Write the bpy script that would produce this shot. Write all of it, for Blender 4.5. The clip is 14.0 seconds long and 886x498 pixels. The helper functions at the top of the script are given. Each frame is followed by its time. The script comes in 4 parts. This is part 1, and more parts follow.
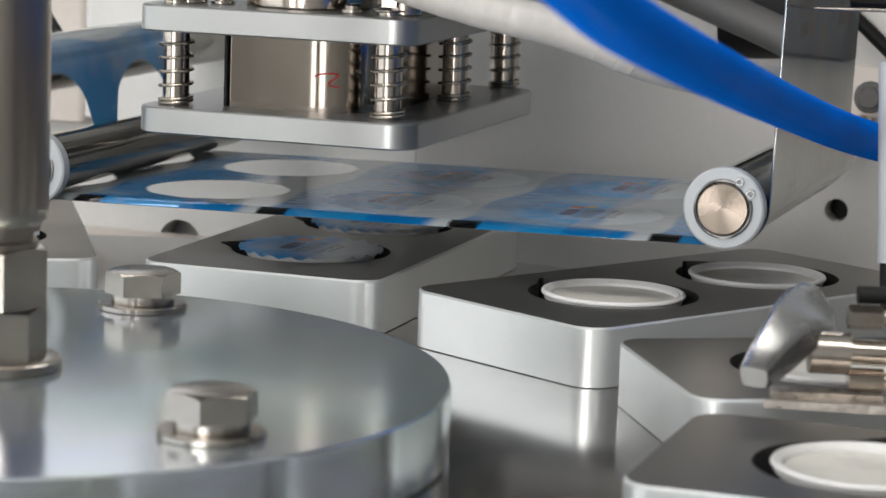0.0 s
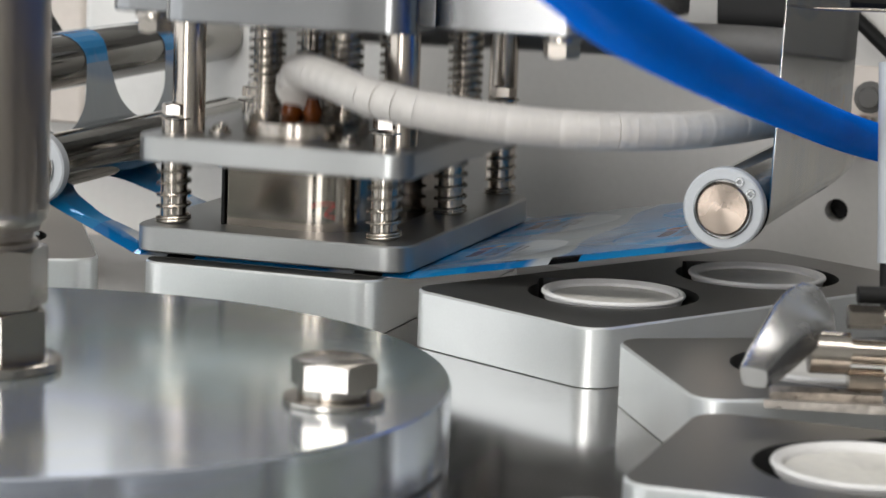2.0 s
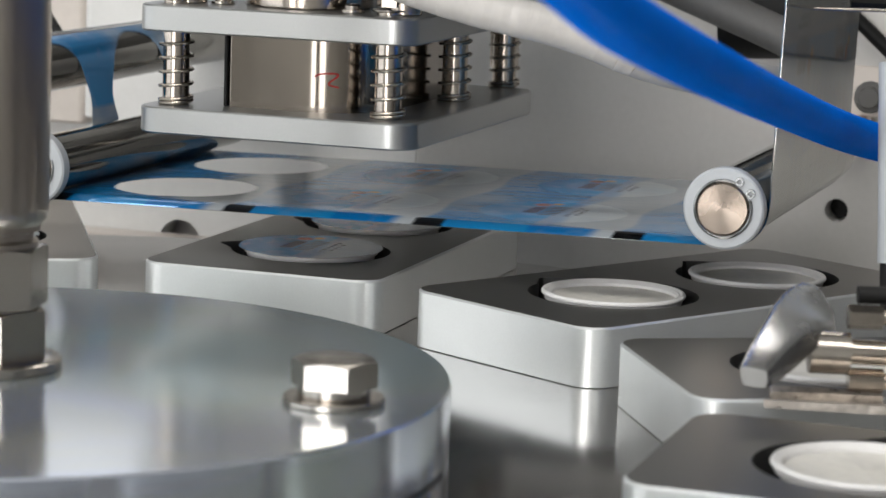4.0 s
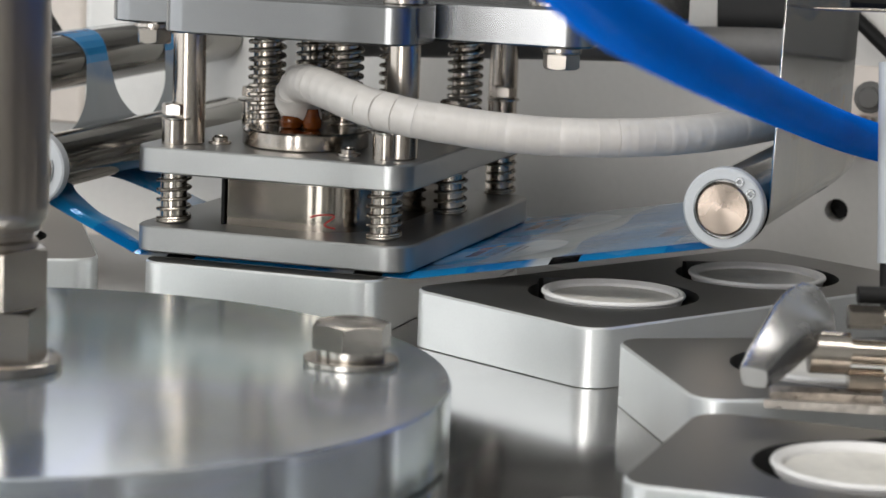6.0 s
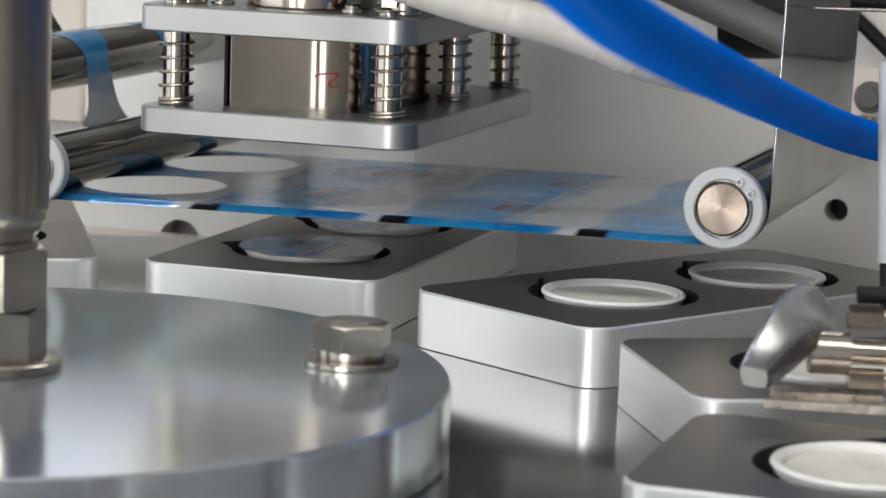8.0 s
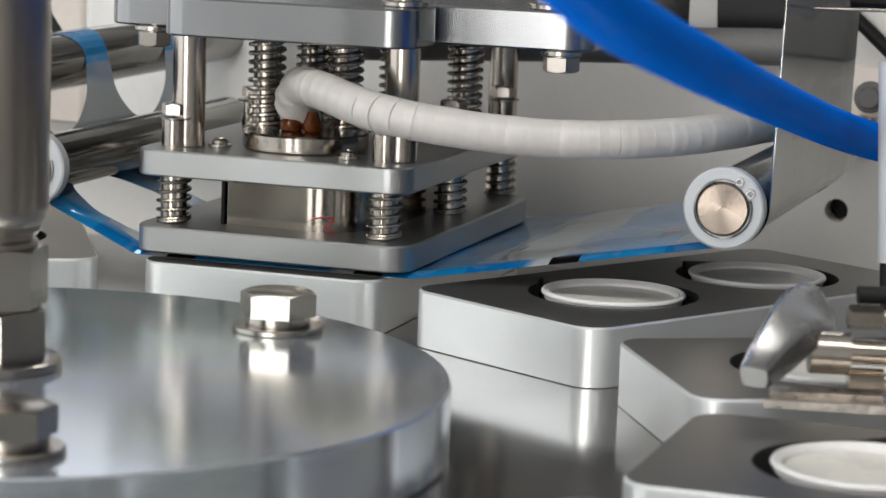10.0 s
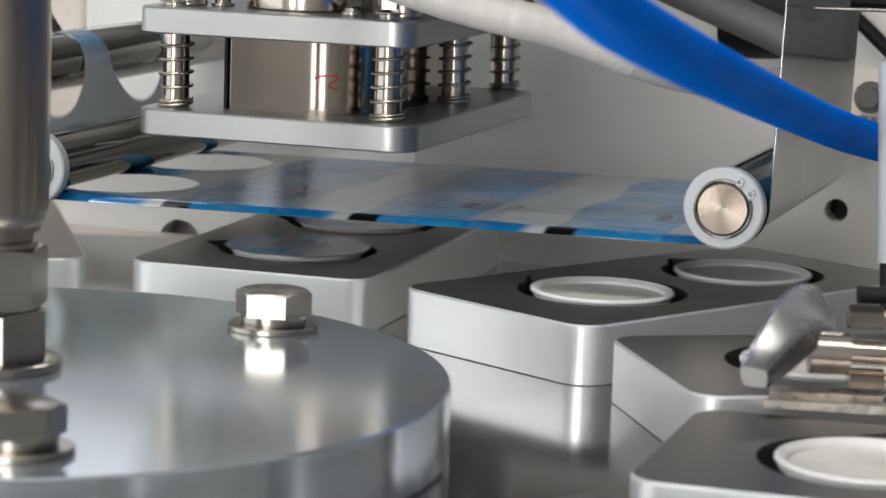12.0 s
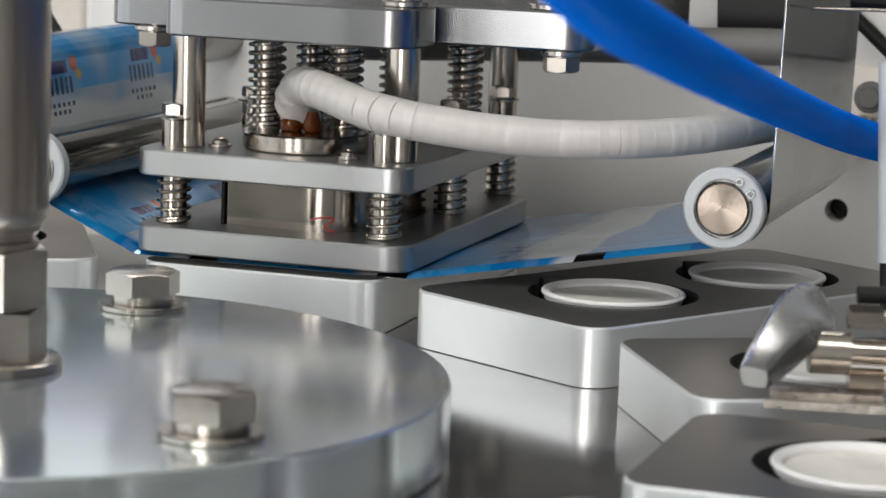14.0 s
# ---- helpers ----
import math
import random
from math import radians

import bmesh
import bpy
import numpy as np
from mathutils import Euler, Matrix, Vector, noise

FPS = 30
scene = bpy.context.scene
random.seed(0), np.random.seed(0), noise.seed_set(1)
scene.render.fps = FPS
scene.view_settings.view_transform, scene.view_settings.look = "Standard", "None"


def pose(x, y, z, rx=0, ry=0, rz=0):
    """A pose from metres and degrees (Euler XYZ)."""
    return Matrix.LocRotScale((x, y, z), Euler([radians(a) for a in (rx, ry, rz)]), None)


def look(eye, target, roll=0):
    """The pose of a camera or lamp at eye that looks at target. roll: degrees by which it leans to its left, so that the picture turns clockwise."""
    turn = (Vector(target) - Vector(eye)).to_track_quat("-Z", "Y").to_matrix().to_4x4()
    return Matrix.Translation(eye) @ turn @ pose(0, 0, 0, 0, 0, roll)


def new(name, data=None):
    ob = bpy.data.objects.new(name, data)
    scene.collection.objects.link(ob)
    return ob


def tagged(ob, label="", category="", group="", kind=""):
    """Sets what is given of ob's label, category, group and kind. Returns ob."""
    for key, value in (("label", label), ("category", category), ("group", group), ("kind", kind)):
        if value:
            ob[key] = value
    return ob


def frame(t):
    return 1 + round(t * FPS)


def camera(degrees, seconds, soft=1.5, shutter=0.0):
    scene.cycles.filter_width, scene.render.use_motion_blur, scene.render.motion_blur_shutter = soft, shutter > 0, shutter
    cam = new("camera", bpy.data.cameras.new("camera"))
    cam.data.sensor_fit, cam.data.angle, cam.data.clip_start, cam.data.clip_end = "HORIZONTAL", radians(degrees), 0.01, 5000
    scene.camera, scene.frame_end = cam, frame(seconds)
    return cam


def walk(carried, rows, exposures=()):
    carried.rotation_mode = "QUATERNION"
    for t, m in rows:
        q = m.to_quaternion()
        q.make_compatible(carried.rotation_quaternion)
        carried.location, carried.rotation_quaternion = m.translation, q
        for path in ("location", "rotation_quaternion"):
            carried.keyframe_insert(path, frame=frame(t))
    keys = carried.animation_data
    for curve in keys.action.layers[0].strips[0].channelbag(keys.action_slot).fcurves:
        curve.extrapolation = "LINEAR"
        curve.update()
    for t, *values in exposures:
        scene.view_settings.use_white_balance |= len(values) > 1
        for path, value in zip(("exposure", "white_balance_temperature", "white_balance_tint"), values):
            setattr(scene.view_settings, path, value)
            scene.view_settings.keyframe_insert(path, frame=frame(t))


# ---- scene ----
cam = camera(18.763, 14.0, soft=1.6, shutter=0.6)
cam.data.dof.use_dof, cam.data.dof.focus_distance, cam.data.dof.aperture_fstop = True, 0.80, 30.0
EYE = Vector((0.10822, -0.63448, 0.13359))
AHEAD = Vector((0.0, 0.987565, -0.157209))
walk(cam, [(0.0, look(EYE, EYE + AHEAD, 2.033)), (14.0, look(EYE, EYE + AHEAD, 2.033))], [(0.0, -0.48), (14.0, -0.48)])

# ---- light ----
world = bpy.data.worlds.new("world")
scene.world = world
world.use_nodes = True
world.node_tree.nodes["Background"].inputs["Color"].default_value = (0.75, 0.85, 1.0, 1)
world.node_tree.nodes["Background"].inputs["Strength"].default_value = 0.15


def area(name, place, target, sx, sy, watts, colour):
    data = bpy.data.lights.new(name, "AREA")
    data.shape, data.size, data.size_y, data.energy, data.color = "RECTANGLE", sx, sy, watts, colour
    ob = new(name, data)
    ob.matrix_world = look(place, target)
    return ob


area("window_light", (-2.93, -0.5, 0.35), (0, -0.5, 0.30), 4.2, 2.4, 78, (0.97, 0.99, 1.0))
area("window_light", (-1.1, -2.93, 0.35), (-1.1, 0, 0.30), 1.4, 2.4, 108, (1.0, 0.98, 0.96))
# Unseen lamp in the north wall, added to brighten the hub's near left.
area("window_light", (-0.85, 2.93, 1.085), (-0.85, 0, 1.0), 1.5, 1.13, 8.0, (0.95, 0.96, 1.0))
# Unseen fill lamps overhead, added to lift the hub and the back panel.
area("ceiling_fill_lamp", (-0.2, -1.2, 1.97), (-0.2, -1.2, 0), 2.4, 0.4, 44, (1.0, 0.97, 0.92))
area("ceiling_fill_lamp", (-0.1, 1.9, 1.97), (-0.1, 1.9, 0), 2.4, 0.4, 30, (1.0, 0.97, 0.92))

# ---- numbers of the machine (metres; the table's axis is the origin, the hub's top is z = 0) ----
PSI = 71.773          # direction of the sealing station, degrees
TOP, DECK = -0.00135, -0.0183
U0, HALF, U1 = 0.1661, 0.0387, 0.3180
CUP_R, CUP_U = 0.0212, (0.2128, 0.2756)
STATION = pose(0, 0, 0, 0, 0, PSI)
PITCH = 0.0612
FILM_U0, FILM_U1 = 0.1765, 0.3080


# ---- materials ----
def material(name, base, metal=0.0, rough=0.5, grain=0.0, scale=200.0, bump=0.0, stretch=(1, 1, 1), mottle=0.0,
             mottle_scale=25.0, spec=0.5, space="Object", transmission=0.0, alpha=1.0, coat=0.0, aniso=0.0, glow_through=0.0):
    m = bpy.data.materials.new(name)
    m.use_nodes = True
    t = m.node_tree
    b = t.nodes["Principled BSDF"]
    b.inputs["Metallic"].default_value = metal
    b.inputs["Specular IOR Level"].default_value = spec
    b.inputs["Transmission Weight"].default_value = transmission
    b.inputs["Alpha"].default_value = alpha
    b.inputs["Coat Weight"].default_value = coat
    b.inputs["Anisotropic"].default_value = aniso
    b.inputs["Subsurface Weight"].default_value = glow_through
    b.inputs["Subsurface Radius"].default_value = (0.002, 0.004, 0.008)
    b.inputs["Subsurface Scale"].default_value = 1.0
    co = t.nodes.new("ShaderNodeTexCoord")
    mp = t.nodes.new("ShaderNodeMapping")
    mp.inputs["Scale"].default_value = stretch
    t.links.new(co.outputs[space], mp.inputs["Vector"])
    fine = t.nodes.new("ShaderNodeTexNoise")
    fine.inputs["Scale"].default_value, fine.inputs["Detail"].default_value = scale, 4
    t.links.new(mp.outputs[0], fine.inputs["Vector"])
    coarse = t.nodes.new("ShaderNodeTexNoise")
    coarse.inputs["Scale"].default_value, coarse.inputs["Detail"].default_value = mottle_scale, 5
    t.links.new(co.outputs[space], coarse.inputs["Vector"])
    c1 = t.nodes.new("ShaderNodeMapRange")
    c1.inputs[1].default_value, c1.inputs[2].default_value = 0.3, 0.7
    c1.inputs[3].default_value, c1.inputs[4].default_value = 1 - mottle, 1 + mottle
    t.links.new(coarse.outputs["Fac"], c1.inputs[0])
    c2 = t.nodes.new("ShaderNodeMapRange")
    c2.inputs[1].default_value, c2.inputs[2].default_value = 0.3, 0.7
    c2.inputs[3].default_value, c2.inputs[4].default_value = 1 - grain, 1 + grain
    t.links.new(fine.outputs["Fac"], c2.inputs[0])
    mul = t.nodes.new("ShaderNodeMath")
    mul.operation = "MULTIPLY"
    t.links.new(c1.outputs[0], mul.inputs[0])
    t.links.new(c2.outputs[0], mul.inputs[1])
    col = t.nodes.new("ShaderNodeVectorMath")
    col.operation = "SCALE"
    col.inputs[0].default_value = base
    t.links.new(mul.outputs[0], col.inputs["Scale"])
    t.links.new(col.outputs[0], b.inputs["Base Color"])
    rr_ = t.nodes.new("ShaderNodeMath")
    rr_.operation = "MULTIPLY"
    rr_.inputs[1].default_value = rough
    t.links.new(mul.outputs[0], rr_.inputs[0])
    t.links.new(rr_.outputs[0], b.inputs["Roughness"])
    if bump:
        bp = t.nodes.new("ShaderNodeBump")
        bp.inputs["Strength"].default_value, bp.inputs["Distance"].default_value = bump, 0.0002
        t.links.new(fine.outputs["Fac"], bp.inputs["Height"])
        t.links.new(bp.outputs[0], b.inputs["Normal"])
    return m


M = {}
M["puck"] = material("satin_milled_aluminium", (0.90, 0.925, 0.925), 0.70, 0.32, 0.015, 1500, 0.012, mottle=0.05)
# Darker copy of the carrier aluminium: the top faces' shade is in the colour.
M["puck_top"] = material("shaded_carrier_top_aluminium", (0.23, 0.225, 0.21), 0.9, 0.36, 0.02, 1500, 0.015, mottle=0.08)
# Near-black colour puts the shade of the recess round each cup on its faces.
M["pocket"] = material("shaded_pocket_aluminium", (0.05, 0.05, 0.05), 0.3, 0.5, 0.1, 900)
M["hub"] = material("zinc_plated_steel", (0.60, 0.655, 0.67), 0.80, 0.15, 0.02, 900, 0.0, mottle=0.08, mottle_scale=16)
M["deck"] = material("polished_table_steel", (0.40, 0.385, 0.37), 1.0, 0.12, 0.05, 600, 0.02, mottle=0.12, mottle_scale=30)
M["plate"] = material("matt_bead_blasted_aluminium", (0.44, 0.445, 0.44), 1.0, 0.38, 0.02, 1800, 0.02, mottle=0.04)
M["plate_raw"] = material("bright_milled_aluminium", (0.27, 0.275, 0.28), 1.0, 0.24, 0.04, 500, 0.015, stretch=(8, 1, 8), mottle=0.06)
M["steel"] = material("ground_steel", (0.48, 0.43, 0.38), 1.0, 0.15, 0.06, 900, 0.02, mottle=0.08, mottle_scale=60)
M["die"] = material("turned_die_steel", (0.29, 0.255, 0.22), 1.0, 0.12, 0.03, 900, 0.01, stretch=(1, 1, 10), mottle=0.05, mottle_scale=60)
M["chrome"] = material("chrome", (0.26, 0.25, 0.23), 1.0, 0.08, 0.02, 500, mottle=0.06, mottle_scale=40)
M["post"] = material("satin_guide_post_steel", (0.48, 0.43, 0.38), 1.0, 0.20, 0.01, 300, 0.0, stretch=(1, 1, 0.2), mottle=0.08, mottle_scale=60)
M["spindle"] = material("turned_spindle_steel", (0.42, 0.375, 0.33), 1.0, 0.30, 0.01, 300, 0.0, mottle=0.06, mottle_scale=30)
M["rough_cast"] = material("rough_cast_steel", (0.60, 0.55, 0.50), 1.0, 0.34, 0.18, 700, 0.5, mottle=0.2, mottle_scale=200)
M["bolt"] = material("stainless_bolt_steel", (0.44, 0.405, 0.365), 1.0, 0.24, 0.04, 900, 0.02, mottle=0.07, mottle_scale=90)
M["spring"] = material("spring_wire", (0.55, 0.50, 0.44), 1.0, 0.25, 0.05, 900, mottle=0.05)
M["dark"] = material("black_oxide_steel", (0.012, 0.012, 0.012), 0.2, 0.5, 0.1, 500, mottle=0.1, spec=0.25)
M["pom"] = material("white_acetal_plastic", (0.46, 0.485, 0.51), 0.0, 0.35, 0.02, 800, mottle=0.02)
M["endcap"] = material("turned_roller_end", (0.30, 0.25, 0.21), 1.0, 0.28, 0.06, 60, mottle=0.1, mottle_scale=120)
M["blue_tube"] = material("blue_polyurethane_tube", (0.0, 0.20, 1.0), 0.0, 0.5, 0.02, 300, mottle=0.05, spec=0.0)
M["hose"] = material("white_spiral_wrap_plastic", (0.56, 0.535, 0.51), 0.0, 0.38, 0.03, 400, mottle=0.04, mottle_scale=60)
M["amber"] = material("amber_resin", (0.10, 0.024, 0.003), 0.0, 0.05, 0.2, 300, mottle=0.3, mottle_scale=200)
M["cup"] = material("white_polypropylene_cup", (0.78, 0.77, 0.76), 0.0, 0.35, 0.02, 500, mottle=0.02)
M["content"] = material("pale_paste_filling", (0.72, 0.70, 0.65), 0.0, 0.4, 0.05, 400, 0.1, mottle=0.1, mottle_scale=80)
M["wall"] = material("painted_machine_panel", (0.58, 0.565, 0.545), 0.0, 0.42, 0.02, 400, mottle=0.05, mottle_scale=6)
M["rubber"] = material("grey_rubber_hose", (0.15, 0.145, 0.14), 0.0, 0.5, 0.05, 400, mottle=0.05)
M["red"] = material("red_marker_ink", (0.45, 0.02, 0.02), 0.0, 0.5)
M["cast"] = material("polished_cast_lever", (0.60, 0.60, 0.60), 0.97, 0.26, 0.04, 200, 0.02, mottle=0.06, mottle_scale=60)
M["room"] = material("white_painted_plaster", (0.62, 0.62, 0.60), 0.0, 0.7, 0.03, 60, 0.1, mottle=0.05, mottle_scale=2)
M["canopy"] = material("dark_grey_powder_coat", (0.10, 0.098, 0.095), 0.0, 0.5, 0.03, 300, mottle=0.05)
M["beige"] = material("beige_enamel_cover", (0.66, 0.60, 0.55), 0.0, 0.35, 0.02, 300, mottle=0.03, mottle_scale=8)
# Enamel of the cover; also the brighter-lit left part of the back panel.
M["white"] = material("white_enamel_and_lit_panel", (0.72, 0.715, 0.70), 0.0, 0.35, 0.02, 300, mottle=0.03, mottle_scale=8)
# Tone of the unseen north wall, set for its reflection in the hub.
M["far_wall"] = material("grey_unseen_wall", (0.30, 0.30, 0.295), 0.0, 0.7, 0.03, 60, 0.1, mottle=0.06, mottle_scale=2)
# For the unseen east wall: dark, to darken metal faces turned right.
M["dark_wall"] = material("dark_unseen_wall", (0.05, 0.05, 0.055), 0.0, 0.6, 0.03, 60, 0.05, mottle=0.08, mottle_scale=2)
M["floor"] = material("grey_epoxy_floor", (0.42, 0.43, 0.43), 0.0, 0.4, 0.05, 60, mottle=0.1, mottle_scale=3)
M["cabinet"] = material("brushed_cabinet_steel", (0.45, 0.45, 0.45), 1.0, 0.35, 0.05, 200, stretch=(1, 1, 12), mottle=0.05)


def see_through(m, share, colour=None):
    """Let some light pass, as through thin plastic film."""
    t = m.node_tree
    tr = t.nodes.new("ShaderNodeBsdfTranslucent")
    tr.inputs["Color"].default_value = (0.75, 0.76, 0.76, 1)
    if colour is not None:
        t.links.new(colour, tr.inputs["Color"])
    mx = t.nodes.new("ShaderNodeMixShader")
    mx.inputs[0].default_value = share
    t.links.new(t.nodes["Principled BSDF"].outputs[0], mx.inputs[1])
    t.links.new(tr.outputs[0], mx.inputs[2])
    t.links.new(mx.outputs[0], t.nodes["Material Output"].inputs["Surface"])
    return m


def film_material(name, metal, rough, grey_sheen, through_share, gloss=1.0):
    """Printed lid foil: u runs along the web in pitches, v across it in metres."""
    m = bpy.data.materials.new(name)
    m.use_nodes = True
    t = m.node_tree
    n, l = t.nodes, t.links
    b = n["Principled BSDF"]
    uv = n.new("ShaderNodeUVMap")
    uv.uv_map = "web"
    sep = n.new("ShaderNodeSeparateXYZ")
    l.new(uv.outputs[0], sep.inputs[0])

    def op(kind, a, c=None, d=None):
        q = n.new("ShaderNodeMath")
        q.operation = kind
        for i, s in enumerate((a, c, d)):
            if s is None:
                continue
            if isinstance(s, (int, float)):
                q.inputs[i].default_value = s
            else:
                l.new(s, q.inputs[i])
        return q.outputs[0]

    def soft(x, a, c):
        q = n.new("ShaderNodeMapRange")
        q.interpolation_type = "SMOOTHSTEP"
        l.new(x, q.inputs[0])
        q.inputs[1].default_value, q.inputs[2].default_value = a, c
        return q.outputs[0]

    def mix(fac, a, c):
        q = n.new("ShaderNodeMix")
        q.data_type = "RGBA"
        l.new(fac, q.inputs["Factor"])
        for key, s in (("A", a), ("B", c)):
            if isinstance(s, tuple):
                [x for x in q.inputs if x.name == key and x.type == "RGBA"][0].default_value = (*s, 1)
            else:
                l.new(s, [x for x in q.inputs if x.name == key and x.type == "RGBA"][0])
        return [x for x in q.outputs if x.type == "RGBA"][0]

    s, w = sep.outputs["X"], sep.outputs["Y"]
    ph = op("FRACT", op("ADD", s, 100.5))           # 0.5 at the register mark
    across = op("FRACT", op("DIVIDE", op("SUBTRACT", w, 0.0061), 0.0628))
    no = n.new("ShaderNodeTexNoise")
    no.inputs["Scale"].default_value = 3.0
    l.new(uv.outputs[0], no.inputs["Vector"])
    wave = op("ADD", ph, op("MULTIPLY", op("SINE", op("MULTIPLY", w, 100.0)), 0.03))
    blue = mix(soft(ph, 0.0, 1.0), (0.01, 0.30, 0.70), (0.0, 0.20, 0.58))
    edge = soft(w, 0.006, 0.010)
    late = op("SUBTRACT", wave, op("MULTIPLY", edge, 0.24))
    white = op("MULTIPLY", soft(wave, 0.55, 0.58), op("SUBTRACT", 1.0, soft(late, 0.64, 0.72)))
    c = mix(white, blue, (0.62, 0.66, 0.70))
    # away from the near edge silver is mixed in, in soft swells: painted reflection on the foil
    no3 = n.new("ShaderNodeTexNoise")
    no3.inputs["Scale"].default_value = 1.6
    mp3 = n.new("ShaderNodeMapping")
    mp3.inputs["Scale"].default_value = (1.0, 16.0, 1.0)
    l.new(uv.outputs[0], mp3.inputs["Vector"])
    l.new(mp3.outputs[0], no3.inputs["Vector"])
    pale = op("MULTIPLY", soft(w, 0.006, 0.012), soft(op("ADD", op("MULTIPLY", ph, 0.35), no3.outputs["Fac"]), 0.52, 0.85))
    c = mix(op("MULTIPLY", pale, grey_sheen), c, (0.50, 0.55, 0.58))
    # pictures on each lid: pale swash, a dark label, red and yellow fruit spots
    dy = op("SUBTRACT", across, 0.5)
    ph2 = op("FRACT", op("ADD", s, 100.0))
    dx = op("SUBTRACT", ph2, 0.5)
    dist = op("SQRT", op("ADD", op("MULTIPLY", dx, dx), op("MULTIPLY", dy, dy)))
    patch = op("SUBTRACT", 1.0, soft(op("ADD", dist, op("MULTIPLY", no.outputs["Fac"], 0.25)), 0.32, 0.40))
    swirl = n.new("ShaderNodeTexNoise")
    swirl.inputs["Scale"].default_value, swirl.inputs["Detail"].default_value, swirl.inputs["Distortion"].default_value = 3.4, 2, 1.6
    mp4 = n.new("ShaderNodeMapping")
    mp4.inputs["Scale"].default_value = (1.0, 16.0, 1.0)
    l.new(uv.outputs[0], mp4.inputs["Vector"])
    l.new(mp4.outputs[0], swirl.inputs["Vector"])
    c = mix(op("MULTIPLY", soft(swirl.outputs["Fac"], 0.53, 0.60), 0.4 * (1 - grey_sheen)), c, (0.45, 0.58, 0.70))
    c = mix(op("MULTIPLY", patch, 0.18), c, (0.55, 0.61, 0.66))
    lab = op("MULTIPLY", op("LESS_THAN", op("ABSOLUTE", op("SUBTRACT", dx, 0.13)), 0.035), op("LESS_THAN", op("ABSOLUTE", dy), 0.11))
    c = mix(lab, c, (0.02, 0.03, 0.16))
    for at, wide, half in ((0.03, 0.045, 0.15), (-0.07, 0.012, 0.16), (-0.11, 0.012, 0.12)):
        bar = op("MULTIPLY", op("LESS_THAN", op("ABSOLUTE", op("SUBTRACT", dx, at)), wide), op("LESS_THAN", op("ABSOLUTE", dy), half))
        bar = op("MULTIPLY", bar, op("GREATER_THAN", op("SINE", op("MULTIPLY", w, 1800.0)), -0.2))
        c = mix(bar, c, (0.03, 0.05, 0.12))
    fruit = op("SUBTRACT", 1.0, soft(op("SQRT", op("ADD", op("POWER", op("SUBTRACT", dx, 0.14), 2.0), op("POWER", op("SUBTRACT", dy, 0.19), 2.0))), 0.03, 0.055))
    c = mix(fruit, c, (0.50, 0.10, 0.04))
    fruit = op("SUBTRACT", 1.0, soft(op("SQRT", op("ADD", op("POWER", op("SUBTRACT", dx, 0.08), 2.0), op("POWER", op("SUBTRACT", dy, 0.24), 2.0))), 0.02, 0.035))
    c = mix(fruit, c, (0.60, 0.38, 0.04))
    # black register mark along the near edge
    mark = op("MULTIPLY", op("LESS_THAN", op("ABSOLUTE", op("SUBTRACT", ph, 0.5)), 0.075), op("LESS_THAN", w, 0.006))
    c = mix(mark, c, (0.006, 0.006, 0.007))
    l.new(c, b.inputs["Base Color"])
    b.inputs["Metallic"].default_value = metal
    b.inputs["Roughness"].default_value = rough
    b.inputs["Specular IOR Level"].default_value = gloss
    bp = n.new("ShaderNodeBump")
    bp.inputs["Strength"].default_value, bp.inputs["Distance"].default_value = 0.08, 0.002
    no2 = n.new("ShaderNodeTexNoise")
    no2.inputs["Scale"].default_value = 2.5
    mp = n.new("ShaderNodeMapping")
    mp.inputs["Scale"].default_value = (0.35, 110.0, 1.0)
    l.new(uv.outputs[0], mp.inputs["Vector"])
    l.new(mp.outputs[0], no2.inputs["Vector"])
    l.new(no2.outputs["Fac"], bp.inputs["Height"])
    l.new(bp.outputs[0], b.inputs["Normal"])
    return see_through(m, through_share, c)


def turned(m):
    """Fine turning marks: the gloss is drawn out along circles about z."""
    t = m.node_tree
    tg = t.nodes.new("ShaderNodeTangent")
    tg.direction_type, tg.axis = "RADIAL", "Z"
    t.links.new(tg.outputs[0], t.nodes["Principled BSDF"].inputs["Tangent"])
    t.nodes["Principled BSDF"].inputs["Anisotropic"].default_value = 0.85
    return m


def tinted(m, scale, tints):
    """Faint iridescent clouds of a plated, passivated surface."""
    t = m.node_tree
    b = t.nodes["Principled BSDF"]
    co = t.nodes.new("ShaderNodeTexCoord")
    no = t.nodes.new("ShaderNodeTexNoise")
    no.inputs["Scale"].default_value, no.inputs["Detail"].default_value = scale, 3
    no.inputs["Distortion"].default_value = 0.8
    t.links.new(co.outputs["Object"], no.inputs["Vector"])
    ramp = t.nodes.new("ShaderNodeValToRGB")
    ramp.color_ramp.elements[0].position, ramp.color_ramp.elements[1].position = 0.32, 0.68
    ramp.color_ramp.elements[0].color, ramp.color_ramp.elements[1].color = (*tints[0], 1), (*tints[-1], 1)
    for k, c in enumerate(tints[1:-1]):
        ramp.color_ramp.elements.new(0.32 + 0.36 * (k + 1) / (len(tints) - 1)).color = (*c, 1)
    t.links.new(no.outputs["Fac"], ramp.inputs[0])
    mx = t.nodes.new("ShaderNodeVectorMath")
    mx.operation = "MULTIPLY"
    t.links.new(b.inputs["Base Color"].links[0].from_socket, mx.inputs[0])
    t.links.new(ramp.outputs[0], mx.inputs[1])
    t.links.new(mx.outputs[0], b.inputs["Base Color"])
    return m


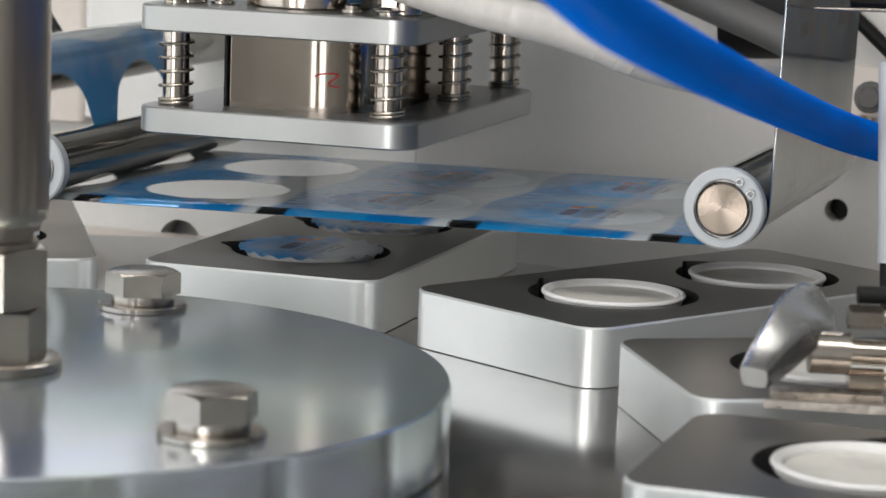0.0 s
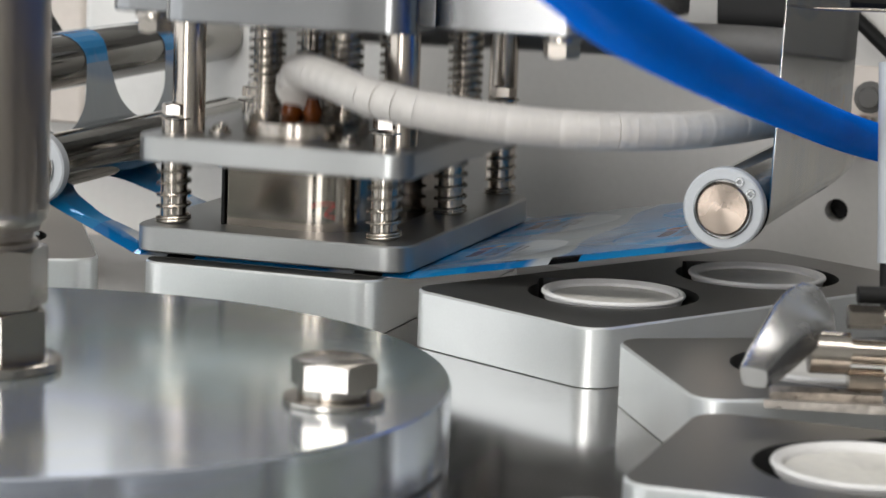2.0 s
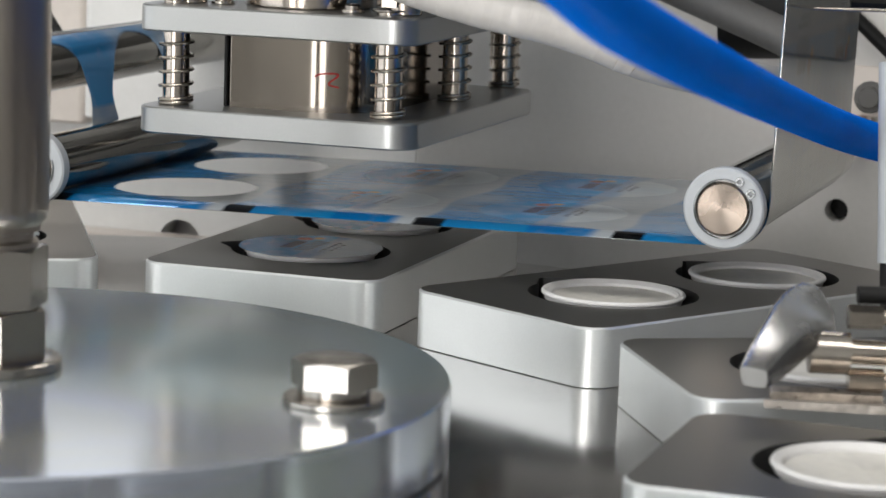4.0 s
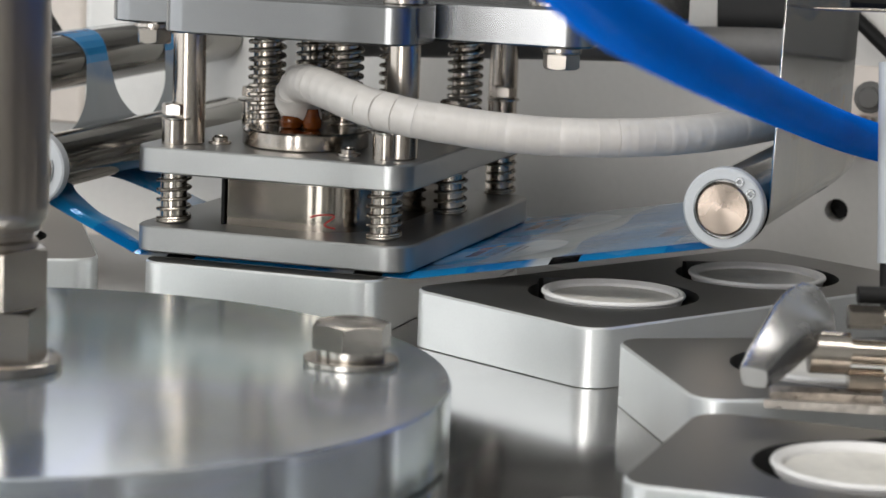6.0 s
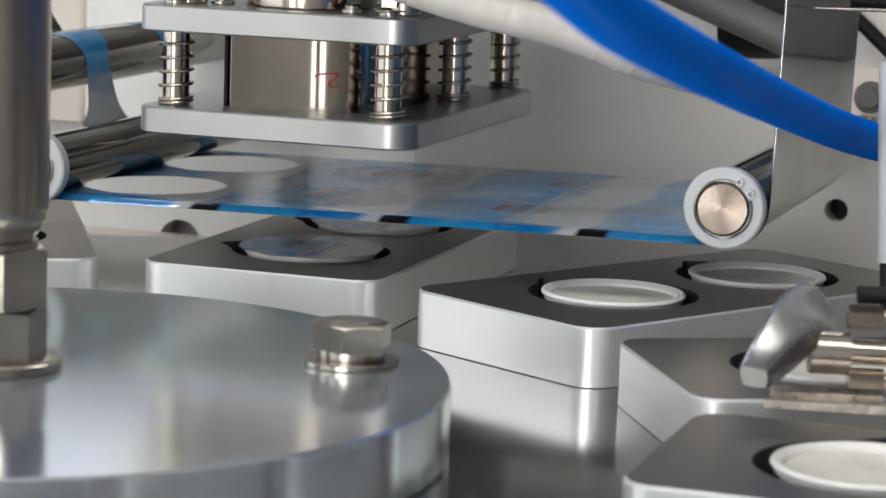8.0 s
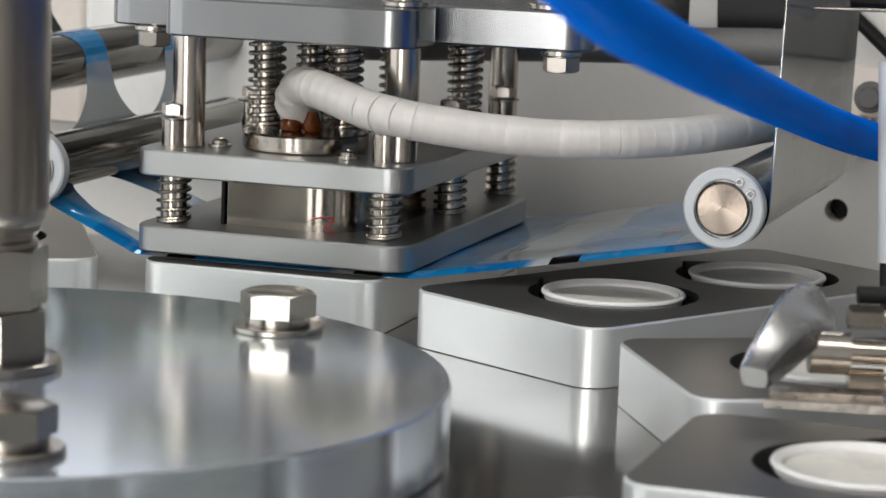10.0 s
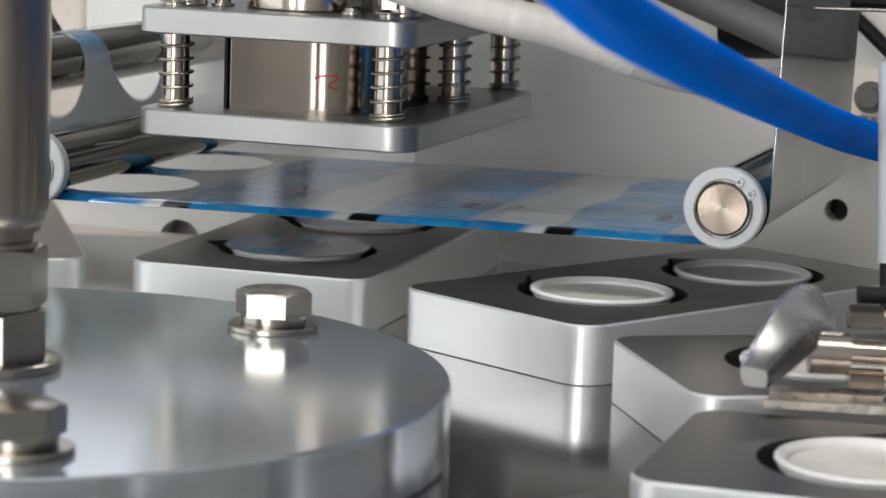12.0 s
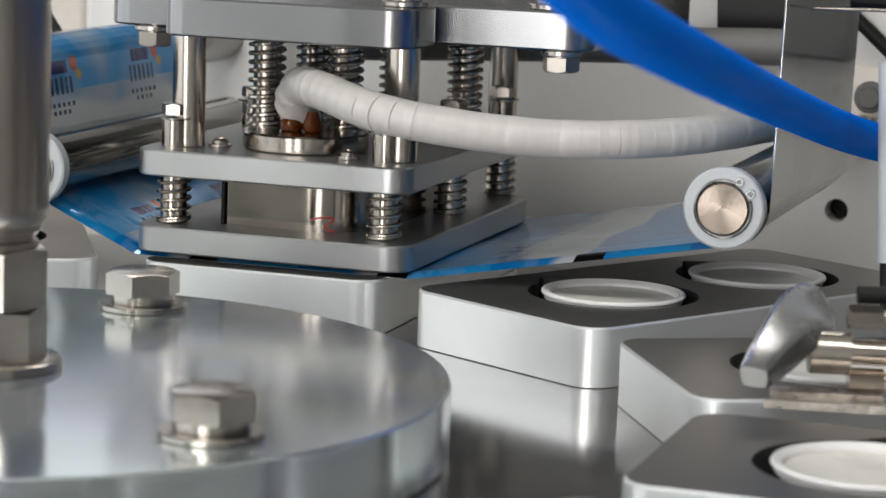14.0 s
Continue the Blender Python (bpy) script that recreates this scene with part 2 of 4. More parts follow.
def streaked(m):
    """Fine lengthwise waves of a stretched foil, along the web."""
    t = m.node_tree
    uv = t.nodes.new("ShaderNodeUVMap")
    uv.uv_map = "web"
    mp = t.nodes.new("ShaderNodeMapping")
    mp.inputs["Scale"].default_value = (3.0, 330.0, 1.0)
    no = t.nodes.new("ShaderNodeTexNoise")
    no.inputs["Scale"].default_value, no.inputs["Detail"].default_value = 1.0, 2
    bp = t.nodes.new("ShaderNodeBump")
    bp.inputs["Strength"].default_value, bp.inputs["Distance"].default_value = 0.6, 0.0012
    t.links.new(uv.outputs[0], mp.inputs["Vector"])
    t.links.new(mp.outputs[0], no.inputs["Vector"])
    t.links.new(no.outputs["Fac"], bp.inputs["Height"])
    t.links.new(bp.outputs[0], t.nodes["Principled BSDF"].inputs["Normal"])
    return m


def glazed(m, share, rough):
    """A thin clear gloss over a matt body colour."""
    t = m.node_tree
    gl = t.nodes.new("ShaderNodeBsdfGlossy")
    gl.inputs["Roughness"].default_value = rough
    mx = t.nodes.new("ShaderNodeMixShader")
    mx.inputs[0].default_value = share
    t.links.new(t.nodes["Principled BSDF"].outputs[0], mx.inputs[1])
    t.links.new(gl.outputs[0], mx.inputs[2])
    t.links.new(mx.outputs[0], t.nodes["Material Output"].inputs["Surface"])
    return m


turned(M["endcap"])
glazed(M["blue_tube"], 0.03, 0.14)
tinted(M["hub"], 9.0, [(0.88, 1.0, 1.02), (0.98, 1.0, 0.96), (1.0, 0.98, 1.10), (1.06, 1.0, 0.92)])
M["film"] = film_material("printed_lid_foil", 0.30, 0.10, 0.70, 0.14)
M["punched"] = film_material("printed_lid_foil_punched", 0.12, 0.20, 0.42, 0.10, 0.50)
M["lid"] = film_material("printed_lid_foil_sealed", 0.05, 0.30, 0.30, 0.06, 0.30)
M["foil_back"] = see_through(material("silver_foil_back", (0.46, 0.455, 0.43), 0.95, 0.08, 0.20, 1.0, 0.0, stretch=(420, 3, 0), mottle=0.08, mottle_scale=30), 0.18)
streaked(M["foil_back"])


# ---- mesh helpers ----
def finish(bm, mat, angle=35):
    bmesh.ops.recalc_face_normals(bm, faces=bm.faces)
    for f in bm.faces:
        f.smooth = True
    for ed in bm.edges:
        if len(ed.link_faces) == 2 and ed.calc_face_angle(0) > radians(angle):
            ed.smooth = False
    me = bpy.data.meshes.new("mesh")
    bm.to_mesh(me)
    bm.free()
    me.materials.append(mat)
    return me


def part(name, bm, mat, parent=None, label="", m=None):
    ob = new(name, finish(bm, mat))
    if parent is not None:
        ob.parent = parent
    if m is not None:
        ob.matrix_basis = m
    return tagged(ob, label)


def thing(name, label, category, m=None, group="", kind=""):
    ob = new(name)
    ob.empty_display_size = 0.02
    if m is not None:
        ob.matrix_basis = m
    return tagged(ob, label, category, group, kind)


def ring_loops(bm, loops, cap=True):
    rows = [[bm.verts.new(v) for v in lp] for lp in loops]
    k = len(rows[0])
    for a, b in zip(rows, rows[1:]):
        for i in range(k):
            bm.faces.new((a[i], a[(i + 1) % k], b[(i + 1) % k], b[i]))
    if cap:
        bm.faces.new(rows[0][::-1])
        bm.faces.new(rows[-1])
    return bm


def rounded(x0, x1, y0, y1, r, inset=0.0, z=0.0, n=8):
    pts = []
    for cx, cy, a in ((x1 - r, y1 - r, 0), (x0 + r, y1 - r, 90), (x0 + r, y0 + r, 180), (x1 - r, y0 + r, 270)):
        for i in range(n + 1):
            q = radians(a + 90 * i / n)
            pts.append((cx + (r - inset) * math.cos(q), cy + (r - inset) * math.sin(q), z))
    return pts


def rounded4(x0, x1, y0, y1, radii, z, n=8):
    pts = []
    for sx, sy, a, r in ((1, 1, 0, radii[0]), (0, 1, 90, radii[1]), (0, 0, 180, radii[2]), (1, 0, 270, radii[3])):
        cx, cy = (x1 - r if sx else x0 + r), (y1 - r if sy else y0 + r)
        for i in range(n + 1):
            q = radians(a + 90 * i / n)
            pts.append((cx + r * math.cos(q), cy + r * math.sin(q), z))
    return pts


def block(x0, x1, y0, y1, z0, z1, r=0.002, edge=0.0005, n=8, bm=None):
    """A slab with rounded upright corners and eased edges."""
    bm = bm or bmesh.new()
    r = max(r, edge * 1.5)
    return ring_loops(bm, [rounded(x0, x1, y0, y1, r, i, z, n) for i, z in ((edge, z0), (0, z0 + edge), (0, z1 - edge), (edge, z1))])


def lathe(profile, seg=40, bm=None, m=None, cap=True, turn=0.0):
    """Turned about z from (radius, height) pairs."""
    bm = bm or bmesh.new()
    m = m or Matrix()
    loops = [[m @ Vector((r * math.cos(2 * math.pi * i / seg + turn), r * math.sin(2 * math.pi * i / seg + turn), z)) for i in range(seg)] for r, z in profile]
    return ring_loops(bm, loops, cap)


def rod(r, z0, z1, edge=0.0004, seg=36, **k):
    return lathe([(r - edge, z0), (r, z0 + edge), (r, z1 - edge), (r - edge, z1)], seg, **k)


def sweep(points, r, seg=10, bm=None):
    bm = bm or bmesh.new()
    loops, side = [], Vector((0, 0, 1))
    pts = [Vector(q) for q in points]
    for i, q in enumerate(pts):
        d = (pts[min(i + 1, len(pts) - 1)] - pts[max(i - 1, 0)]).normalized()
        a = (side - d * side.dot(d))
        a = a.normalized() if a.length > 1e-4 else d.orthogonal().normalized()
        side = a
        b = d.cross(a)
        loops.append([q + (a * math.cos(2 * math.pi * k / seg) + b * math.sin(2 * math.pi * k / seg)) * r for k in range(seg)])
    return ring_loops(bm, loops)


def smooth_path(pts, n=12):
    out = []
    P = [Vector(q) for q in pts]
    P = [P[0] * 2 - P[1]] + P + [P[-1] * 2 - P[-2]]
    for i in range(1, len(P) - 2):
        for k in range(n):
            t = k / n
            a, b, c, d = P[i - 1], P[i], P[i + 1], P[i + 2]
            out.append(0.5 * (2 * b + (c - a) * t + (2 * a - 5 * b + 4 * c - d) * t * t + (3 * b - a - 3 * c + d) * t ** 3))
    return out + [P[-2]]


def coil(r, wire, z0, z1, turns, seg=20, ends=1.2):
    pts, total = [], turns + 2 * ends
    for i in range(int(total * seg) + 1):
        a = i / seg
        s = min(max((a - ends) / turns, 0), 1)
        z = z0 + wire + min(a, ends) * wire * 1.2 + max(0, a - ends - turns) * wire * 1.2
        z += s * (z1 - z0 - 2 * wire - 2.4 * ends * wire)
        pts.append((r * math.cos(2 * math.pi * a), r * math.sin(2 * math.pi * a), z))
    return sweep(pts, wire, 8)


def hexagon(af, z0, z1, turn=0.0, dome=0.0006):
    """Hexagon head or nut with chamfered corners."""
    c = af / math.sqrt(3)
    bm = bmesh.new()
    loops = []
    for z, kind in ((z0, 0), (z1 - dome, 1), (z1, 2)):
        lp = []
        for i in range(36):
            a = 2 * math.pi * i / 36
            r = af / 2 / math.cos((a + math.pi / 6) % (math.pi / 3) - math.pi / 6)
            if kind == 2:
                r = min(r, af / 2 * 0.97)
            zz = z
            if kind == 1:
                zz = z1 - dome * 0.15 - dome * 1.1 * (r - af / 2) / (c - af / 2)
            lp.append((r * math.cos(a + turn), r * math.sin(a + turn), zz))
        loops.append(lp)
    return ring_loops(bm, loops)


def cut(ob, cutters):
    """Cut closed meshes out of ob's mesh, for good."""
    for bm in cutters:
        c = new("cutter", finish(bm, ob.data.materials[0]))
        c.parent, c.matrix_basis = ob.parent, ob.matrix_basis
        md = ob.modifiers.new("cut", "BOOLEAN")
        md.operation, md.solver, md.object = "DIFFERENCE", "EXACT", c
        bpy.context.view_layer.update()
        me = bpy.data.meshes.new_from_object(ob.evaluated_get(bpy.context.evaluated_depsgraph_get()))
        ob.modifiers.clear()
        ob.data = me
        bpy.data.objects.remove(c)
    bm = bmesh.new()
    bm.from_mesh(ob.data)
    mats = list(ob.data.materials)
    ob.data = finish(bm, mats[0], 30)
    return ob


# ---- motion of the machine ----
INDEX = [0.87, 4.70, 8.535, 12.37]


def table_angle(t):
    a = 0.0
    for mid in INDEX:
        x = min(max((t - mid) / 1.06 + 0.5, 0), 1)
        a += 30 * (x * x * x * (x * (6 * x - 15) + 10) * 0.6 + 0.4 * (3 * x * x - 2 * x * x * x))
    return a - 30.0


STROKES = [(-0.84, -0.38, 1), (1.54, 2.06, 0), (3.03, 3.49, 1), (5.43, 5.95, 0), (6.84, 7.30, 1), (9.30, 9.82, 0), (10.75, 11.21, 1), (13.09, 13.61, 0)]
TRAVEL, GRIP = 0.0441, 0.0366


def head_drop(t):
    """How far the sealing head has come down."""
    d = 0.0
    for a, b, up in STROKES:
        if t >= a:
            x = min((t - a) / (b - a), 1)
            x = 0.75 * x + 0.25 * x * x * (3 - 2 * x)
            d = TRAVEL * (1 - x if up else x)
    return d


FEEDS = [(0.0, 0.40, 0.029), (3.40, 4.25, 0.0612), (7.25, 8.10, 0.0612), (11.12, 13.55, 0.176)]


def feed(t):
    return sum(d * min(max((t - a) / (b - a), 0), 1) for a, b, d in FEEDS)


PRESSED = [(2.5, 0.029), (6.4, 0.0902), (10.3, 0.1514)]
ROLL_R = (-0.1412, 0.0284, 0.0101)
ROLL_L = (0.0768, 0.0240, 0.0087)
ROLL_U = (0.1000, 0.0505, 0.0093)
HEAD_V0, HEAD_V1 = -0.0458, 0.0438


def web_line(t):
    """The web's centre line across the rollers, as short steps of (v, z), and the length at which v = 0 lies."""
    low = 0.0372 - min(head_drop(t), GRIP) - 0.0004
    pts = []
    rv, rz, rr = ROLL_R
    lv, lz, lr = ROLL_L
    uvv, uz, ur = ROLL_U
    e1 = 0.0003
    pts += [(rv - 0.018, rz + 0.95), (rv - 0.013, rz + 0.10)]
    for i in range(0, 13):
        a = radians(-90 * i / 12)
        pts.append((rv - (rr + e1) * math.cos(a), rz + (rr + e1) * math.sin(a)))
    flat = lambda v: rz - rr - e1 + (lz - lr - rz + rr) * (v - rv) / (lv - rv)
    for v in (HEAD_V0, HEAD_V1):
        pts.append((v, min(flat(v), low)))
    # round the lower roller, then up to the right-hand side of the upper one and over it
    d = Vector((uvv - lv, uz - lz))
    cross = math.atan2(d.y, d.x)
    # crossing tangent between the rollers
    swing = math.asin(min(1, (lr + ur + 2 * e1) / d.length))
    end = math.degrees(cross + swing) - 90
    for i in range(13):
        a = radians(-90 + (end + 90) * i / 12)
        pts.append((lv + (lr + e1) * math.cos(a), lz + (lr + e1) * math.sin(a)))
    beg = end + 180
    for i in range(13):
        a = radians(beg - (beg - 80) * i / 12)
        pts.append((uvv + (ur + e1) * math.cos(a), uz + (ur + e1) * math.sin(a)))
    pts.append((pts[-1][0] + 0.6, pts[-1][1] - 0.1))
    length, zero = [0.0], 0.0
    for a, b in zip(pts, pts[1:]):
        step = math.hypot(b[0] - a[0], b[1] - a[1])
        if a[0] < 0 <= b[0] and abs(a[0]) < 0.06:
            zero = length[-1] + step * (-a[0]) / (b[0] - a[0])
        length.append(length[-1] + step)
    return pts, length, zero


WEB_LINES = {}


def web_place(w, t):
    """(v, z) of the web's point w at t."""
    key = round(t, 4)
    if key not in WEB_LINES:
        WEB_LINES[key] = web_line(t)
    pts, length, zero = WEB_LINES[key]
    s = w + feed(t) + zero
    i = int(np.clip(np.searchsorted(length, s) - 1, 0, len(pts) - 2))
    x = (s - length[i]) / (length[i + 1] - length[i])
    return pts[i][0] + (pts[i + 1][0] - pts[i][0]) * x, pts[i][1] + (pts[i + 1][1] - pts[i][1]) * x


def web_pose(w0, w1, t, lift=0.0):
    """The pose, in the station's space, of a strip whose x is across the web and y along it."""
    a, b = web_place(w0, t), web_place(w1, t)
    d = math.atan2(b[1] - a[1], b[0] - a[0])
    m = Matrix.Translation((0, (a[0] + b[0]) / 2, (a[1] + b[1]) / 2)) @ Matrix.Rotation(d, 4, "X")
    return m @ Matrix.Translation((0, 0, lift))


# ---- room ----
def room():
    b = lambda n, *a, mat: tagged(part(n, block(*a, r=0.01, edge=0.002, n=1), mat), kind="structure")
    tagged(b("floor", -3, 3, -3, 3, -1.0, -0.95, mat=M["floor"]), "grey epoxy workshop floor", "floor")
    tagged(b("ceiling", -3.1, 3.1, -3.1, 3.1, 2.0, 2.1, mat=M["room"]), "white painted workshop ceiling", "ceiling")
    # North opening is an addition that only the hub reflects.
    north = tagged(b("wall_north", -3.1, 3.1, 3.0, 3.1, -1.0, 2.0, mat=M["far_wall"]), "unseen grey wall with an opening added for the hub's reflection", "wall")
    cut(north, [block(-1.6, -0.1, 2.8, 3.3, 0.52, 1.65, r=0.004, edge=0.001, n=1)])
    tagged(b("wall_east", 3.0, 3.1, -3.0, 3.0, -1.0, 2.0, mat=M["dark_wall"]), "unseen wall, kept dark so that right-hand faces reflect little", "wall")
    west = tagged(b("wall_west", -3.1, -3.0, -3.0, 3.0, -1.0, 2.0, mat=M["room"]), "white painted workshop wall with a wide window", "wall")
    w = b("wall_south", -3.1, 3.1, -3.1, -3.0, -1.0, 2.0, mat=M["room"])
    tagged(w, "white painted workshop wall with a wide window", "wall")
    cut(w, [block(-1.8, -0.4, -3.3, -2.8, -0.85, 1.6, r=0.004, edge=0.001, n=1)])
    cut(west, [block(-3.3, -2.8, -2.6, 1.6, -0.85, 1.6, r=0.004, edge=0.001, n=1)])


room()


def hex_bolt(parent, m, af, washer, head, turn=0.0, name="hex_bolt", mat=None):
    """Washer, spring washer and chamfered hexagon head, standing on z = 0 of m."""
    mat = mat or M["bolt"]
    b = part(name, hexagon(af, 0.0042 * washer / 0.012, 0.0042 * washer / 0.012 + head, turn), mat, parent, m=m)
    part("washer", lathe([(washer * 0.55, 0), (washer - 0.0003, 0), (washer, 0.0003), (washer, 0.0014), (washer - 0.0003, 0.0017), (washer * 0.55, 0.0017)], 48), mat, b)
    r, w = washer * 0.60, washer * 0.11
    z = 0.0018
    h = 0.0042 * washer / 0.012 - z
    part("spring_washer", lathe([(r - w, z), (r + w, z), (r + w * 1.05, z + h / 2), (r + w, z + h), (r - w, z + h)], 40), mat, b)
    return b


# ---- machine bed and back panel ----
def bed():
    m = STATION
    base = thing("machine_bed", "grey steel machine bed under the rotary table", "machine bed", kind="structure")
    part("bed_top", block(-0.42, 0.75, -0.8, 0.8, -0.95, -0.045, 0.02, 0.002), M["cabinet"], base, m=m)
    part("pedestal", lathe([(0.16, -0.046), (0.16, -0.026)], 48), M["cabinet"], base)
    return base


bed()


def back_panel():
    p = thing("back_panel", "light grey painted machine panel with round holes behind the table", "machine panel", STATION, kind="structure")
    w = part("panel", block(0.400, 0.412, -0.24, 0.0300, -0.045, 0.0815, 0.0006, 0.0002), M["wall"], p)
    # One panel in two tones: the lighter left part paints in stronger light.
    w2 = part("panel", block(0.400, 0.412, 0.03002, 0.60, -0.045, 0.0815, 0.0006, 0.0002), M["white"], p, "left part of the panel, coloured lighter for the light on it")
    hole = lambda v, z, r: lathe([(r, 0.38), (r, 0.43)], 32, m=Matrix.Rotation(radians(90), 4, "Y") @ Matrix.Translation((-z, v, 0)))
    # Black sheet stands in for the shade inside the right-hand hole.
    part("backing", block(0.4135, 0.4155, -0.150, -0.120, -0.020, 0.016, 0.001, 0.0003), M["dark"], p)
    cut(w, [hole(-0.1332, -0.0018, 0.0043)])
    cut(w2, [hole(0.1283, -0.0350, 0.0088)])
    part("boss_plate", block(0.3975, 0.3999, -0.1575, -0.1345, 0.0335, 0.0518, 0.0006, 0.0003), M["beige"], p, "beige boss plate")
    face = Matrix.Translation((0.3974, -0.1437, 0.0408)) @ Matrix.Rotation(radians(-90), 4, "Y")
    hex_bolt(p, face, 0.0072, 0.0058, 0.0030, 0.2, mat=M["canopy"])
    part("backing", block(0.416, 0.420, -0.235, 0.55, -0.045, 0.0810, 0.003, 0.0008), M["wall"], p)
    # Rail and block above the view, added as dark bands for the hub to reflect.
    part("top_rail", block(0.400, 0.425, -0.245, 0.61, 0.0817, 0.1125, 0.002, 0.0006), M["canopy"], p, "unseen dark rail above the panel, added for the hub's reflection")
    part("hub_reflection_block", block(0.400, 0.425, -0.135, 0.066, 0.1128, 0.330, 0.002, 0.0006), M["canopy"], p, "unseen dark block, added to darken the hub's reflection")
    return p


back_panel()


def housing():
    # Added plate out of view that keeps overhead light off the carriers.
    c = thing("overhead_shade", "unseen dark plate over the table, added to block light from above", "canopy", STATION, kind="structure")
    part("shade_plate", block(0.20, 0.36, -0.55, 0.45, 0.40, 0.42, 0.01, 0.001), M["canopy"], c)
    w = thing("white_cover", "white enamelled cover on the back panel", "cover", STATION)
    part("cover_shell", block(0.372, 0.3995, 0.075, 0.1585, 0.015, 0.0810, 0.004, 0.001), M["white"], w)
    part("cover_shell", block(0.376, 0.3995, 0.1593, 0.30, 0.012, 0.0810, 0.004, 0.001), M["beige"], w, "beige cover half")
    g = thing("mounting_ledge", "light grey ledge along the foot of the back panel", "ledge", STATION)
    part("ledge_bar", block(0.385, 0.3995, 0.075, 0.35, -0.0449, -0.0318, 0.002, 0.0006), M["beige"], g)


housing()


# ---- rotary table ----
TABLE = thing("rotary_table", "twelve-station steel rotary table with aluminium cup carriers", "rotary table")


def carrier_mesh():
    ob = part("cup_carrier", ring_loops(bmesh.new(), [rounded(U0, U1, -HALF, HALF, 0.0085, i, z, 10) for i, z in
              ((0.0002, DECK + 0.0001), (0, DECK + 0.0003), (0, TOP - 0.0006), (0.0006, TOP))]), M["puck"], TABLE)
    notch = lambda u: ring_loops(bmesh.new(), [[(u + a, b, z) for a, b in ((-0.0165, 0.0165), (0.0165, 0.0165), (0.0008, 0.0308), (-0.0008, 0.0308))] for z in (DECK + 0.0041, 0.011)])
    cut(ob, [lathe([(0.0252, DECK + 0.004), (0.0252, 0.01)], 56, m=Matrix.Translation((u, 0, 0))) for u in CUP_U] + [notch(u) for u in CUP_U])
    # Top faces and pockets get materials with their shade coloured in.
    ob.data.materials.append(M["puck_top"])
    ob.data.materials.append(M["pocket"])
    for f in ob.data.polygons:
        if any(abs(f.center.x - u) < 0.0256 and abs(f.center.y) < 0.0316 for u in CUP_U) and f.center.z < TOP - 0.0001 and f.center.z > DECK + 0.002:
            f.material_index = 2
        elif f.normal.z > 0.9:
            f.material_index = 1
    return ob


def rotary_table():
    part("deck", lathe([(0.1, DECK - 0.008), (0.3245, DECK - 0.008), (0.325, DECK - 0.0075), (0.325, DECK - 0.0005), (0.3245, DECK), (0.1, DECK)], 160), M["deck"], TABLE)
    part("hub", lathe([(0.1105, DECK + 0.0002), (0.1115, DECK + 0.001), (0.1115, -0.0006), (0.1109, 0.0)], 160), M["hub"], TABLE)
    c = carrier_mesh()
    c.matrix_basis = pose(0, 0, 0, 0, 0, PSI)
    for k in range(1, 12):
        o = new("cup_carrier", c.data)
        o.parent, o.matrix_basis = TABLE, pose(0, 0, 0, 0, 0, PSI + 30 * k)
    for k, turn in ((0, 20), (1, 6), (2, 43)):
        a = radians(-17.765 + 120 * k)
        hex_bolt(TABLE, pose(0.08835 * math.cos(a), 0.08835 * math.sin(a), 0.0, 0, 0, turn), 0.0178, 0.012, 0.0064)
    # centre spindle: flange washer, two nuts, neck and column
    part("spindle_washer", lathe([(0.0168, 0), (0.0172, 0.0004), (0.0172, 0.0024), (0.0166, 0.0028), (0.011, 0.0028)], 48), M["bolt"], TABLE)
    part("spindle_nut", hexagon(0.0236, 0.0028, 0.0150, 0.35), M["bolt"], TABLE)
    part("spindle_nut", hexagon(0.0240, 0.0156, 0.0300, 0.9), M["bolt"], TABLE)
    part("spindle_thread", lathe([(0.0112, 0.0), (0.0112, 0.0312), (0.0100, 0.0318), (0.0100, 0.0332), (0.0116, 0.0338), (0.0116, 0.0356)], 48), M["spindle"], TABLE)
    part("spindle_column", lathe([(0.0118, 0.0352), (0.0132, 0.0368), (0.0136, 0.040), (0.0136, 0.3)], 96), M["spindle"], TABLE)


rotary_table()


# ---- cups ----
def cup(k, j, sealed):
    c = thing("plastic_cup", "white plastic cup sealed with a blue printed foil lid" if sealed else "open white plastic cup in its carrier pocket", "cup", group="cups in the carriers")
    z = TOP
    R = CUP_R
    part("cup_shell", lathe([(R * 0.72, z - 0.013), (R * 0.90, z - 0.0022), (R * 0.955, z - 0.0018), (R * 0.96, z - 0.0004), (R * 0.99, z - 0.0004), (R, z - 0.0001), (R, z + 0.0004), (R * 0.985, z + 0.0008),
                             (R * 0.955, z + 0.0009), (R * 0.93, z + 0.0004), (R * 0.905, z + 0.0005), (R * 0.87, z - 0.0002), (R * 0.85, z - 0.005)], 56), M["cup"], c)
    rnd = random.Random(k * 7 + j)
    bm = bmesh.new()
    mid = bm.verts.new((0, 0, z - 0.0014))
    rows = []
    for r in (0.25, 0.5, 0.75, 0.862):
        rows.append([bm.verts.new((R * r * math.cos(a * math.pi / 20), R * r * math.sin(a * math.pi / 20), z - 0.0014 + rnd.uniform(-1, 1) * 0.00018 * (r < 0.8) + 0.0004 * (r > 0.8))) for a in range(40)])
    for i in range(40):
        bm.faces.new((mid, rows[0][i], rows[0][(i + 1) % 40]))
        for a, b in zip(rows, rows[1:]):
            bm.faces.new((a[i], b[i], b[(i + 1) % 40], a[(i + 1) % 40]))
    part("filling", bm, M["content"], c, "pale creamy paste filling")
    if sealed:
        part("foil_lid", lid_mesh(k, j), M["lid"], c, "blue and silver printed foil lid with a ruffled edge")
    return c


